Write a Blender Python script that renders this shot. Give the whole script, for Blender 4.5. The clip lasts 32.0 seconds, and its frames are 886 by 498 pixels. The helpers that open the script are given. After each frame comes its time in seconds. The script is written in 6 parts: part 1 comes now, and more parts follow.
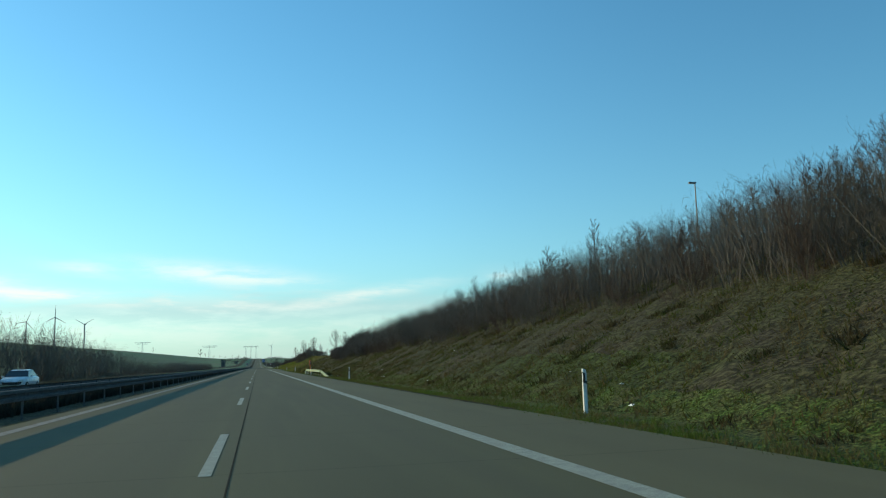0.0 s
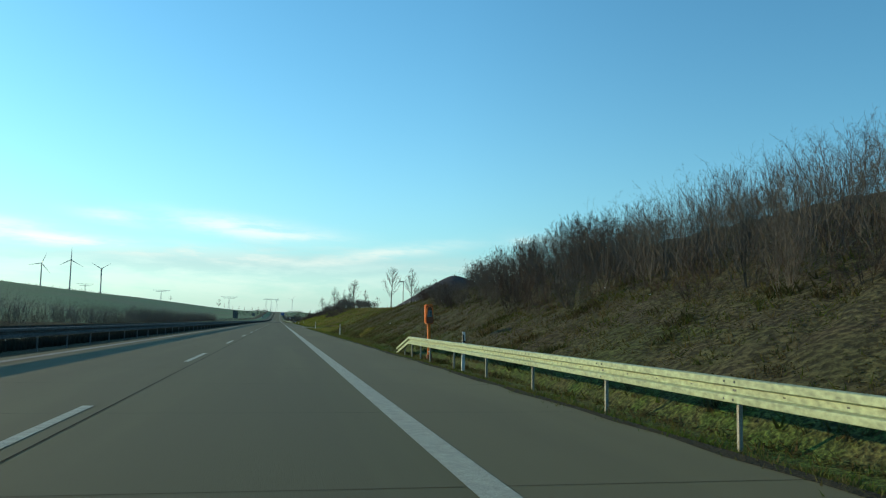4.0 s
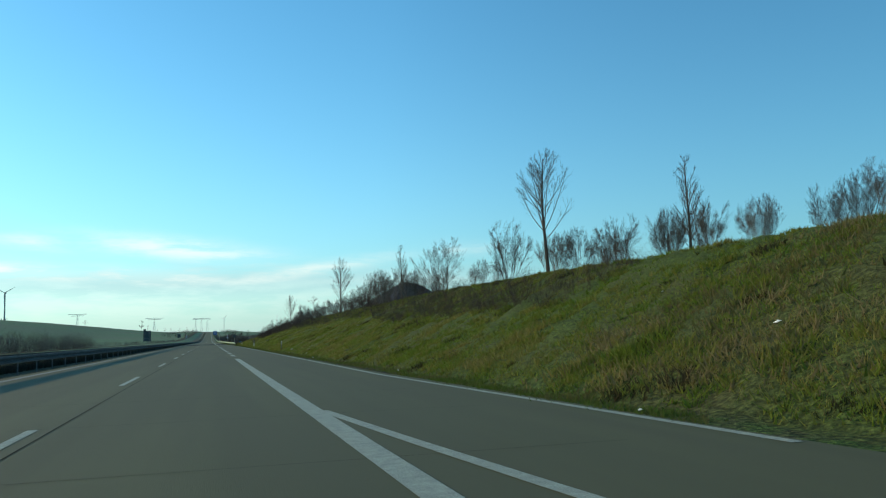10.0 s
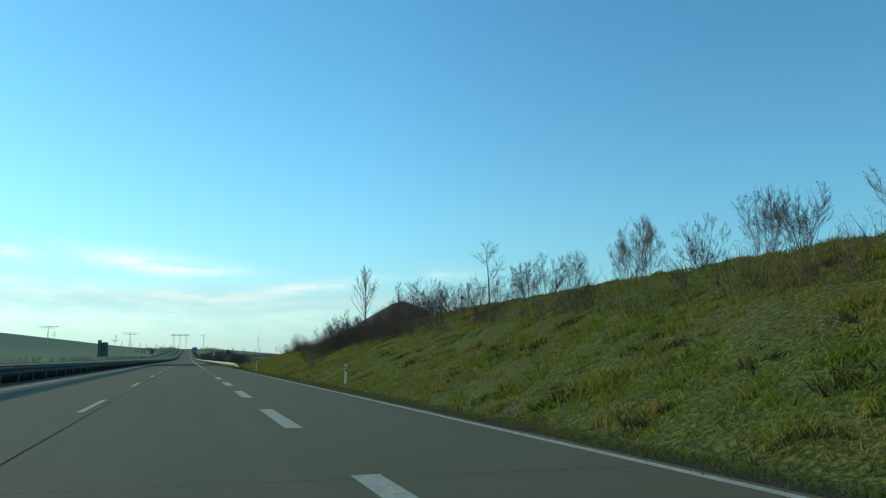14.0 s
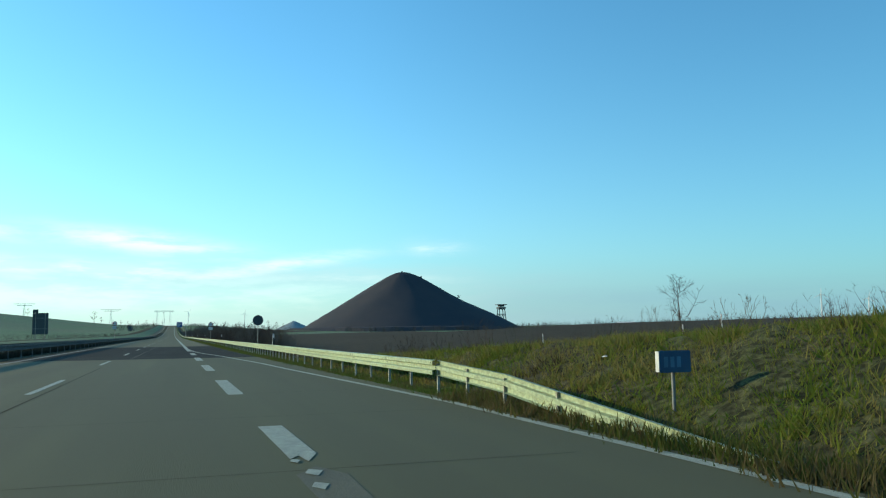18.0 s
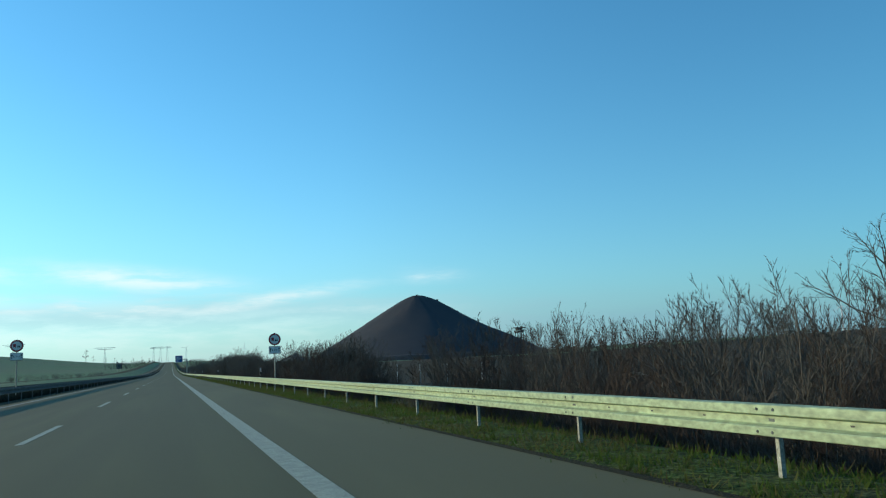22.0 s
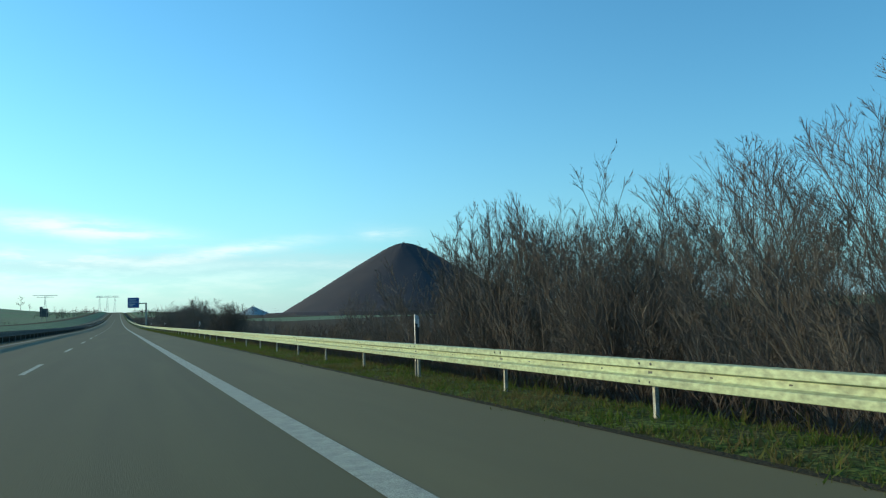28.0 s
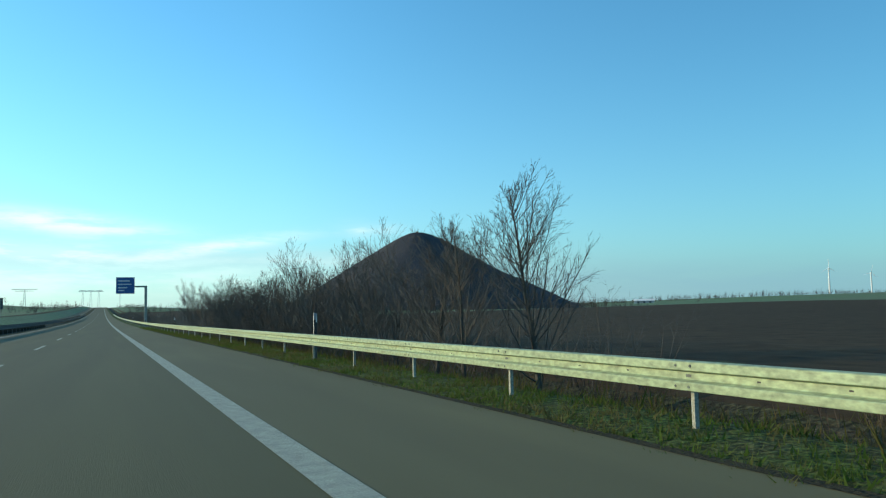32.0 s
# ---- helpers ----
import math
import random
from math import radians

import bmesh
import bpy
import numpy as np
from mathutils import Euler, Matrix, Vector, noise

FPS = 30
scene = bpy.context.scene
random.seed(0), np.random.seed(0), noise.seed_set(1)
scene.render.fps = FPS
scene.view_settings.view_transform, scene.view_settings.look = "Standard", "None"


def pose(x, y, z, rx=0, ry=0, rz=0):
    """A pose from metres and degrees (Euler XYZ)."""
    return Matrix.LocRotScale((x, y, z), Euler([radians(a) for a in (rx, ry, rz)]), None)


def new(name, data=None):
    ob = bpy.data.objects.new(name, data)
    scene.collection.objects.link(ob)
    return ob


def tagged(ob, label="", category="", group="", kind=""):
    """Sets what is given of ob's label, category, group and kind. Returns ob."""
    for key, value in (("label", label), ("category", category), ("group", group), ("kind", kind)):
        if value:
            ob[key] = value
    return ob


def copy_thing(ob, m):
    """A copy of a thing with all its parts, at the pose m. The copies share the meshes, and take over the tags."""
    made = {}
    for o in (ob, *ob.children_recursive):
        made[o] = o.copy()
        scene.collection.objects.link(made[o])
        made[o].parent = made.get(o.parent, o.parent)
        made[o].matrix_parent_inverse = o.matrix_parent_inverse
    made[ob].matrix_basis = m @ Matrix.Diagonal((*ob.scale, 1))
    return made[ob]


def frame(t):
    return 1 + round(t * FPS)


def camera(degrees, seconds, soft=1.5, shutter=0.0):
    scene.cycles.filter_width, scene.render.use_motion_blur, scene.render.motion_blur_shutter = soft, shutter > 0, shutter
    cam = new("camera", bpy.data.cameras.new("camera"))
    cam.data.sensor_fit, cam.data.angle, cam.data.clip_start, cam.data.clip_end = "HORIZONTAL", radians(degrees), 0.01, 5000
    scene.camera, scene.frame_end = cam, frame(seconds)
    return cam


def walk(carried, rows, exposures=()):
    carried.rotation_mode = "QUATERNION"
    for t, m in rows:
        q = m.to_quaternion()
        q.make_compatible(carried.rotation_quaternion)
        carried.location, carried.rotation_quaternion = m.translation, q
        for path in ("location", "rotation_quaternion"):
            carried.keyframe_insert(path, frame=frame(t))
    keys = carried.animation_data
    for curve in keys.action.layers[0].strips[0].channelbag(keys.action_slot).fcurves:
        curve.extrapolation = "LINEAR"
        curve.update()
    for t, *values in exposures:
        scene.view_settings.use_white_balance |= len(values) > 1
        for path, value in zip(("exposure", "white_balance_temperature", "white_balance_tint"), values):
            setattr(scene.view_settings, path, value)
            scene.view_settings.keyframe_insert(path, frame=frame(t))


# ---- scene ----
# A motorway drive past a conical mine tip. Metres; y runs along the road, x to the right of the lane line.
cam = camera(58.0, 32.0, soft=1.2)
walk(cam, [
    (0.0, pose(0.601, 0.000, 1.254, 98.007, 1.526, -12.911)),
    (0.5, pose(1.026, 11.790, 1.236, 98.904, 1.214, -15.310)),
    (1.0, pose(1.404, 23.498, 1.232, 97.602, 0.921, -13.441)),
    (1.5, pose(1.680, 35.043, 1.236, 96.631, 0.921, -11.762)),
    (2.0, pose(1.887, 46.597, 1.226, 98.282, 0.666, -11.220)),
    (2.5, pose(2.067, 58.333, 1.236, 97.773, -0.038, -10.602)),
    (4.5, pose(2.647, 105.906, 1.235, 95.071, -1.469, -11.932)),
    (5.0, pose(2.734, 117.862, 1.238, 95.581, -1.592, -12.019)),
    (5.5, pose(2.775, 129.841, 1.236, 94.816, -1.316, -11.189)),
    (6.0, pose(2.779, 141.767, 1.235, 95.598, -1.746, -11.218)),
    (6.5, pose(2.780, 153.528, 1.237, 96.155, -0.800, -11.003)),
    (7.0, pose(2.757, 165.384, 1.258, 98.235, 0.486, -13.849)),
    (7.5, pose(2.731, 177.492, 1.237, 97.618, 0.562, -14.522)),
    (8.0, pose(2.680, 189.711, 1.259, 98.436, 1.511, -15.997)),
    (8.5, pose(2.643, 201.644, 1.239, 97.494, 0.751, -16.501)),
    (9.0, pose(2.583, 213.505, 1.253, 97.774, 1.769, -16.420)),
    (9.5, pose(2.522, 225.205, 1.236, 96.398, 0.895, -15.916)),
    (10.0, pose(2.465, 236.921, 1.221, 96.066, 1.668, -16.156)),
    (10.5, pose(2.412, 248.837, 1.236, 97.622, 0.420, -15.280)),
    (11.0, pose(2.369, 260.793, 1.242, 96.345, -0.052, -15.522)),
    (11.5, pose(2.333, 272.644, 1.236, 97.278, 0.307, -15.570)),
    (12.0, pose(2.315, 284.491, 1.240, 97.978, 0.112, -15.429)),
    (12.5, pose(2.303, 296.484, 1.237, 99.543, 0.385, -16.248)),
    (13.0, pose(2.287, 308.461, 1.248, 99.097, 0.508, -15.406)),
    (13.5, pose(2.304, 320.110, 1.236, 98.646, 0.141, -16.250)),
    (15.5, pose(2.477, 365.807, 1.235, 95.338, 0.311, -19.842)),
    (16.0, pose(2.550, 377.224, 1.251, 95.783, 0.346, -19.721)),
    (16.5, pose(2.633, 388.699, 1.236, 96.813, 1.270, -18.715)),
    (17.0, pose(2.730, 400.111, 1.250, 96.645, 0.421, -18.573)),
    (17.5, pose(2.837, 411.347, 1.236, 96.641, 0.274, -19.201)),
    (18.0, pose(2.933, 422.583, 1.230, 95.939, 0.706, -18.566)),
    (18.5, pose(3.015, 433.985, 1.238, 96.084, -0.014, -18.515)),
    (19.0, pose(3.060, 445.569, 1.264, 96.001, 0.444, -18.964)),
    (19.5, pose(3.056, 457.338, 1.231, 98.119, 1.473, -19.201)),
    (20.0, pose(3.010, 469.123, 1.237, 98.968, 1.365, -19.476)),
    (20.5, pose(2.911, 480.793, 1.235, 99.486, 2.302, -19.822)),
    (21.0, pose(2.806, 492.319, 1.244, 97.451, 1.325, -18.981)),
    (21.5, pose(2.749, 503.665, 1.236, 98.987, 2.230, -18.602)),
    (22.0, pose(2.691, 514.879, 1.215, 97.897, 2.692, -18.636)),
    (22.5, pose(2.599, 525.995, 1.236, 97.313, 3.064, -19.230)),
    (23.0, pose(2.502, 537.074, 1.251, 97.491, 1.737, -21.297)),
    (23.5, pose(2.425, 548.190, 1.236, 98.490, 1.896, -21.688)),
    (24.0, pose(2.365, 559.459, 1.235, 97.824, 2.588, -22.307)),
    (24.5, pose(2.320, 571.000, 1.236, 97.471, 2.721, -22.203)),
    (26.5, pose(2.200, 617.964, 1.233, 97.312, 2.391, -22.395)),
    (27.0, pose(2.204, 629.623, 1.226, 96.932, 3.051, -21.907)),
    (27.5, pose(2.242, 641.240, 1.236, 94.547, 2.735, -21.547)),
    (28.0, pose(2.269, 652.963, 1.230, 94.781, 1.456, -22.040)),
    (28.5, pose(2.256, 664.946, 1.235, 95.056, 1.519, -21.997)),
    (29.0, pose(2.232, 676.990, 1.220, 95.015, 1.401, -20.760)),
    (29.5, pose(2.259, 688.909, 1.238, 96.091, 1.500, -21.162)),
    (30.0, pose(2.325, 700.697, 1.208, 95.365, 1.218, -21.312)),
    (30.5, pose(2.424, 712.351, 1.233, 94.498, 2.126, -22.525)),
    (31.0, pose(2.509, 723.831, 1.220, 94.621, 1.819, -22.345)),
    (31.5, pose(2.556, 735.115, 1.236, 95.172, 1.578, -22.850)),
    (32.0, pose(2.579, 746.301, 1.197, 94.555, 1.226, -23.008)),
], exposures=[(0.0, 0.0, 6600, 10), (6.0, 0.05, 6650, 10), (8.5, 0.05, 6400, 10), (13.0, 0.02, 6400, 10), (16.0, 0.26, 6450, 10), (18.0, 0.25, 6330, 10), (19.0, 0.07, 6150, 10), (20.0, 0.0, 6000, 10), (24.0, -0.08, 6030, 10), (27.0, 0.11, 6200, 10), (28.0, 0.18, 6280, 10), (32.0, 0.22, 6260, 10)])

# ---------------------------------------------------------------- light
SUN_AZ = radians(60)       # left of the driving direction
SUN_EL = radians(14.5)
to_sun = Vector((-math.sin(SUN_AZ) * math.cos(SUN_EL), math.cos(SUN_AZ) * math.cos(SUN_EL), math.sin(SUN_EL)))
sun = new("sun", bpy.data.lights.new("sun", "SUN"))
sun.data.energy, sun.data.angle, sun.data.color = 4.0, radians(0.6), (1.0, 0.82, 0.48)
sun.rotation_mode = "QUATERNION"
sun.rotation_quaternion = to_sun.to_track_quat("Z", "Y")


def build_world():
    w = bpy.data.worlds.new("sky")
    scene.world = w
    w.use_nodes = True
    nt = w.node_tree
    nt.nodes.clear()
    N, L = nt.nodes.new, nt.links.new
    out, bg = N("ShaderNodeOutputWorld"), N("ShaderNodeBackground")
    sky = N("ShaderNodeTexSky")
    sky.sky_type, sky.sun_disc = "NISHITA", False
    sky.sun_elevation, sky.sun_rotation = SUN_EL, -SUN_AZ
    sky.air_density, sky.dust_density, sky.ozone_density = 1.0, 0.5, 3.0
    bg.inputs["Strength"].default_value = 0.235
    co, sep = N("ShaderNodeTexCoord"), N("ShaderNodeSeparateXYZ")
    L(co.outputs["Generated"], sep.inputs[0])
    # low sun over moist air: the sky leans to cyan
    tint = N("ShaderNodeMixRGB")
    tint.blend_type = "MULTIPLY"
    tint.inputs["Fac"].default_value, tint.inputs["Color2"].default_value = 1.0, (0.50, 0.98, 1.0, 1)
    L(sky.outputs[0], tint.inputs["Color1"])

    def op(kind, a, b=None, c=None):
        m = N("ShaderNodeMath")
        m.operation = kind
        for k, v in enumerate((a, b, c)):
            if v is None:
                continue
            if isinstance(v, (int, float)):
                m.inputs[k].default_value = v
            else:
                L(v, m.inputs[k])
        return m.outputs[0]
    ahead = op("MAXIMUM", sep.outputs["Y"], 0.05)
    u, v = op("DIVIDE", sep.outputs["X"], ahead), op("DIVIDE", sep.outputs["Z"], ahead)
    mp = N("ShaderNodeMapping")
    mp.inputs["Scale"].default_value = (9.0, 9.0, 46.0)
    L(co.outputs["Generated"], mp.inputs[0])
    no = N("ShaderNodeTexNoise")
    no.inputs["Scale"].default_value, no.inputs["Detail"].default_value, no.inputs["Roughness"].default_value = 1.3, 6.0, 0.6
    L(mp.outputs[0], no.inputs["Vector"])
    # long flat clouds low ahead: place, half length, half height, tilt, density
    total = None
    for u0, v0, w, h, tilt, dens in ((-0.04, 0.110, 0.115, 0.014, -0.10, 0.75), (-0.27, 0.090, 0.20, 0.010, -0.09, 0.9), (-0.06, 0.076, 0.09, 0.013, -0.05, 0.8), (0.10, 0.081, 0.13, 0.010, 0.16, 0.6),
                                     (0.32, 0.111, 0.045, 0.010, 0.0, 0.45), (-0.10, 0.050, 0.45, 0.030, 0.0, 0.35), (0.22, 0.068, 0.16, 0.008, 0.0, 0.3), (-0.19, 0.118, 0.05, 0.010, -0.1, 0.5), (0.02, 0.098, 0.05, 0.006, -0.1, 0.4), (-0.33, 0.105, 0.09, 0.010, -0.05, 0.6)):
        du = op("SUBTRACT", u, u0)
        dv = op("SUBTRACT", op("SUBTRACT", v, v0), op("MULTIPLY", du, tilt))
        d2 = op("ADD", op("POWER", op("DIVIDE", du, w), 2.0), op("POWER", op("DIVIDE", dv, h), 2.0))
        f = op("MULTIPLY", op("EXPONENT", op("MULTIPLY", d2, -1.3)), dens)
        total = f if total is None else op("MAXIMUM", total, f)
    puff = N("ShaderNodeMapRange")
    puff.inputs["From Min"].default_value, puff.inputs["From Max"].default_value = 0.42, 0.60
    L(no.outputs["Fac"], puff.inputs["Value"])
    fac = op("MULTIPLY", total, op("ADD", op("MULTIPLY", puff.outputs[0], 0.75), 0.25))
    fac = op("MULTIPLY", fac, op("GREATER_THAN", sep.outputs["Y"], 0.1))
    # the grey underside of the cloud bank
    dv = op("SUBTRACT", v, op("ADD", 0.072, op("MULTIPLY", op("SUBTRACT", puff.outputs[0], 0.5), 0.008)))
    du = op("DIVIDE", op("SUBTRACT", u, -0.05), 0.42)
    shade = op("MULTIPLY", op("EXPONENT", op("MULTIPLY", op("ADD", op("POWER", op("DIVIDE", dv, 0.017), 2.0), op("POWER", du, 2.0)), -1.2)), 0.5)
    shade = op("MULTIPLY", shade, op("GREATER_THAN", sep.outputs["Y"], 0.1))
    veil = op("MULTIPLY", op("EXPONENT", op("MULTIPLY", op("POWER", op("DIVIDE", op("SUBTRACT", v, 0.040), 0.040), 2.0), -1.0)), 0.5)
    veil = op("MULTIPLY", veil, op("ADD", op("MULTIPLY", puff.outputs[0], 0.25), 0.75))
    rise = N("ShaderNodeMapRange")
    rise.interpolation_type = "SMOOTHSTEP"
    rise.inputs["From Min"].default_value, rise.inputs["From Max"].default_value = 0.12, 0.5
    L(u, rise.inputs["Value"])
    veil = op("MULTIPLY", veil, rise.outputs[0])
    dull = N("ShaderNodeMixRGB")
    dull.inputs["Color2"].default_value = (0.95, 1.75, 2.15, 1)
    L(veil, dull.inputs["Fac"])
    bank = N("ShaderNodeMixRGB")
    bank.inputs["Color2"].default_value = (2.0, 2.7, 2.8, 1)
    L(shade, bank.inputs["Fac"])
    mix = N("ShaderNodeMixRGB")
    mix.inputs["Color2"].default_value = (4.3, 4.5, 4.1, 1)
    L(fac, mix.inputs["Fac"])
    # pale haze along the horizon, brightest towards the sun
    side = N("ShaderNodeMapRange")
    side.inputs["From Min"].default_value, side.inputs["From Max"].default_value = -0.25, 0.75
    L(sep.outputs["X"], side.inputs["Value"])
    haze = N("ShaderNodeMixRGB")
    haze.inputs["Color1"].default_value, haze.inputs["Color2"].default_value = (2.70, 3.34, 3.18, 1), (1.0, 1.75, 2.05, 1)
    L(side.outputs[0], haze.inputs["Fac"])
    low = N("ShaderNodeMixRGB")
    L(op("MULTIPLY", op("EXPONENT", op("MULTIPLY", op("MAXIMUM", sep.outputs["Z"], 0.0), -9.0)), 0.85), low.inputs["Fac"])
    # deeper blue away from the sun
    deep = N("ShaderNodeMapRange")
    deep.inputs["From Min"].default_value, deep.inputs["From Max"].default_value = 0.2, 0.9
    deep.inputs["To Min"].default_value, deep.inputs["To Max"].default_value = 1.0, 0.66
    L(sep.outputs["X"], deep.inputs["Value"])
    dk = N("ShaderNodeVectorMath")
    dk.operation = "SCALE"
    L(tint.outputs[0], dk.inputs[0])
    L(deep.outputs[0], dk.inputs["Scale"])
    L(dk.outputs[0], low.inputs["Color1"])
    L(haze.outputs[0], low.inputs["Color2"])
    L(low.outputs[0], dull.inputs["Color1"])
    L(dull.outputs[0], bank.inputs["Color1"])
    L(bank.outputs[0], mix.inputs["Color1"])
    L(mix.outputs[0], bg.inputs["Color"])
    L(bg.outputs[0], out.inputs[0])


build_world()


# ---------------------------------------------------------------- materials
def material(name, col, rough=0.8, metal=0.0, col2=None, scale=4.0, fine=40.0, bump=0.0, bump_scale=30.0, stretch=(1, 1, 1),
             spec=0.5, patch=None, patch_scale=0.4, per_object=0.0, col3=None, lit_fleck=None, fleck_scale=10.0):
    m = bpy.data.materials.new(name)
    m.use_nodes = True
    nt = m.node_tree
    N, L = nt.nodes.new, nt.links.new
    b = nt.nodes["Principled BSDF"]
    b.inputs["Roughness"].default_value, b.inputs["Metallic"].default_value = rough, metal
    b.inputs["Specular IOR Level"].default_value = spec
    co, mp = N("ShaderNodeTexCoord"), N("ShaderNodeMapping")
    geo = N("ShaderNodeNewGeometry")
    mp.inputs["Scale"].default_value = stretch
    L(geo.outputs["Position"], mp.inputs[0])

    def tex(s, detail=4.0):
        t = N("ShaderNodeTexNoise")
        t.inputs["Scale"].default_value, t.inputs["Detail"].default_value = s, detail
        L(mp.outputs[0], t.inputs["Vector"])
        return t.outputs["Fac"]

    def ramp(v, a, c):
        r = N("ShaderNodeValToRGB")
        r.color_ramp.elements[0].position, r.color_ramp.elements[1].position = a, c
        L(v, r.inputs[0])
        return r.outputs[0]

    def mix(f, a, c, how="MIX"):
        x = N("ShaderNodeMixRGB")
        x.blend_type = how
        for slot, val in (("Fac", f), ("Color1", a), ("Color2", c)):
            if isinstance(val, (int, float)):
                x.inputs[slot].default_value = val
            elif isinstance(val, tuple):
                x.inputs[slot].default_value = (*val, 1)
            else:
                L(val, x.inputs[slot])
        return x.outputs[0]
    c2 = col2 or tuple(v * 0.75 for v in col)
    c = mix(ramp(tex(scale), 0.35, 0.65), col, c2)
    if col3:
        c = mix(ramp(tex(scale * 0.31), 0.5, 0.62), c, col3)
    if patch:
        c = mix(ramp(tex(patch_scale, 2.0), 0.45, 0.6), c, patch)
    if lit_fleck:
        # noise paints sunlit leaves and stalks as bright flecks, shaded gaps as dark
        c = mix(1.0, c, mix(ramp(tex(fleck_scale, 7.0), 0.40, 0.66), (0.45, 0.45, 0.48), lit_fleck), "MULTIPLY")
    c = mix(0.5, c, ramp(tex(fine, 3.0), 0.2, 0.8), "OVERLAY") if fine else c
    if per_object:
        oi, hs = N("ShaderNodeObjectInfo"), N("ShaderNodeHueSaturation")
        mr = N("ShaderNodeMapRange")
        mr.inputs["To Min"].default_value, mr.inputs["To Max"].default_value = 1 - per_object, 1 + per_object
        L(oi.outputs["Random"], mr.inputs["Value"])
        L(mr.outputs[0], hs.inputs["Value"])
        L(c, hs.inputs["Color"])
        c = hs.outputs[0]
    L(c, b.inputs["Base Color"])
    if bump:
        bp = N("ShaderNodeBump")
        bp.inputs["Strength"].default_value, bp.inputs["Distance"].default_value = min(bump, 1.0), 0.03 * max(bump, 1)
        L(tex(fleck_scale if lit_fleck else bump_scale, 6.0), bp.inputs["Height"])
        L(bp.outputs[0], b.inputs["Normal"])
    return m


M_CONC = material("concrete_pavement", (0.101, 0.096, 0.048), 0.85, col2=(0.082, 0.078, 0.041), scale=0.8, fine=0, bump=0.1, bump_scale=90,
                  stretch=(1, 0.04, 1), patch=(0.088, 0.083, 0.044), patch_scale=1.1, col3=(0.094, 0.089, 0.046), spec=0.2)
M_SHOULDER = material("shoulder_concrete", (0.128, 0.117, 0.060), 0.85, col2=(0.100, 0.092, 0.049), scale=0.6, fine=0, bump=0.1, bump_scale=90,
                      stretch=(1, 0.1, 1), patch=(0.108, 0.099, 0.052), patch_scale=0.5, col3=(0.120, 0.112, 0.060), spec=0.2)
M_ASPH = material("asphalt", (0.022, 0.023, 0.022), 0.95, col2=(0.030, 0.030, 0.028), scale=0.6, fine=80, bump=0.4, bump_scale=120, stretch=(1, 0.2, 1), spec=0.08)
M_RAMP = material("old_asphalt", (0.096, 0.088, 0.052), 0.85, col2=(0.080, 0.073, 0.045), scale=0.8, fine=70, bump=0.4, bump_scale=100)
M_DIRT = material("edge_dirt", (0.042, 0.036, 0.022), 0.95, col2=(0.030, 0.028, 0.018), scale=2.5, fine=30, bump=1.5, bump_scale=20, spec=0.1)
M_JOINT = material("joint_bitumen", (0.036, 0.033, 0.022), 0.95, fine=0, spec=0.05)
M_WORN = material("worn_road_paint", (0.22, 0.215, 0.185), 0.8, col2=(0.13, 0.12, 0.10), scale=5, fine=60)
M_WHITE = material("road_paint", (0.325, 0.335, 0.255), 0.75, col2=(0.25, 0.255, 0.20), scale=6, fine=90, bump=0.3, bump_scale=140)
M_STEEL = material("galvanised_steel", (0.272, 0.335, 0.198), 0.55, metal=0.1, col2=(0.232, 0.285, 0.172), scale=3, fine=18, stretch=(1, 0.5, 1), per_object=0.08)
# dark steel for plates and bolts; on median barriers the darkness is painted shade
M_DARKSTEEL = material("darkened_steel", (0.095, 0.105, 0.105), 0.8, metal=0.0, col2=(0.07, 0.076, 0.076), scale=4, fine=20, stretch=(1, 0.3, 1), spec=0.2)
M_POST = material("galvanised_post", (0.27, 0.27, 0.225), 0.6, metal=0.1, col2=(0.20, 0.20, 0.17), scale=9, fine=40, per_object=0.1)
M_BANK = material("bank_grass", (0.049, 0.050, 0.021), 0.95, col2=(0.051, 0.043, 0.024), scale=0.3, fine=28, bump=1.6, bump_scale=4, lit_fleck=(1.75, 1.75, 1.7), fleck_scale=6, patch=(0.042, 0.054, 0.016),
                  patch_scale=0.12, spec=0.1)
M_BANK2 = material("green_bank_grass", (0.068, 0.087, 0.021), 0.95, col2=(0.078, 0.077, 0.026), scale=0.28, fine=28, bump=1.6, bump_scale=4, lit_fleck=(1.3, 1.3, 1.25), fleck_scale=9, patch=(0.062, 0.086, 0.019), patch_scale=0.16, spec=0.1)
M_VERGE = material("verge_grass", (0.058, 0.092, 0.020), 0.95, col2=(0.070, 0.072, 0.028), scale=1.4, fine=30, bump=2.0, bump_scale=8, lit_fleck=(1.6, 1.6, 1.5), fleck_scale=12, spec=0.1)
M_SOIL = material("ploughed_soil", (0.041, 0.029, 0.0155), 0.95, col2=(0.048, 0.034, 0.0185), scale=0.02, fine=1.5, bump=2.0, bump_scale=2.2, stretch=(1, 0.5, 1), spec=0.1)
# crop green lifted and paled: haze over the far hill put in colour
M_FIELD = material("young_crop", (0.098, 0.160, 0.082), 0.95, col2=(0.112, 0.175, 0.092), scale=0.012, fine=0.8, bump=1, bump_scale=2, spec=0.1,
                   patch=(0.118, 0.155, 0.090), patch_scale=0.003)
M_SCRUB = material("scrub_ground", (0.050, 0.043, 0.026), 0.95, col2=(0.054, 0.054, 0.024), scale=0.5, fine=25, bump=2.5, bump_scale=4, lit_fleck=(1.6, 1.6, 1.6), fleck_scale=7, spec=0.1)
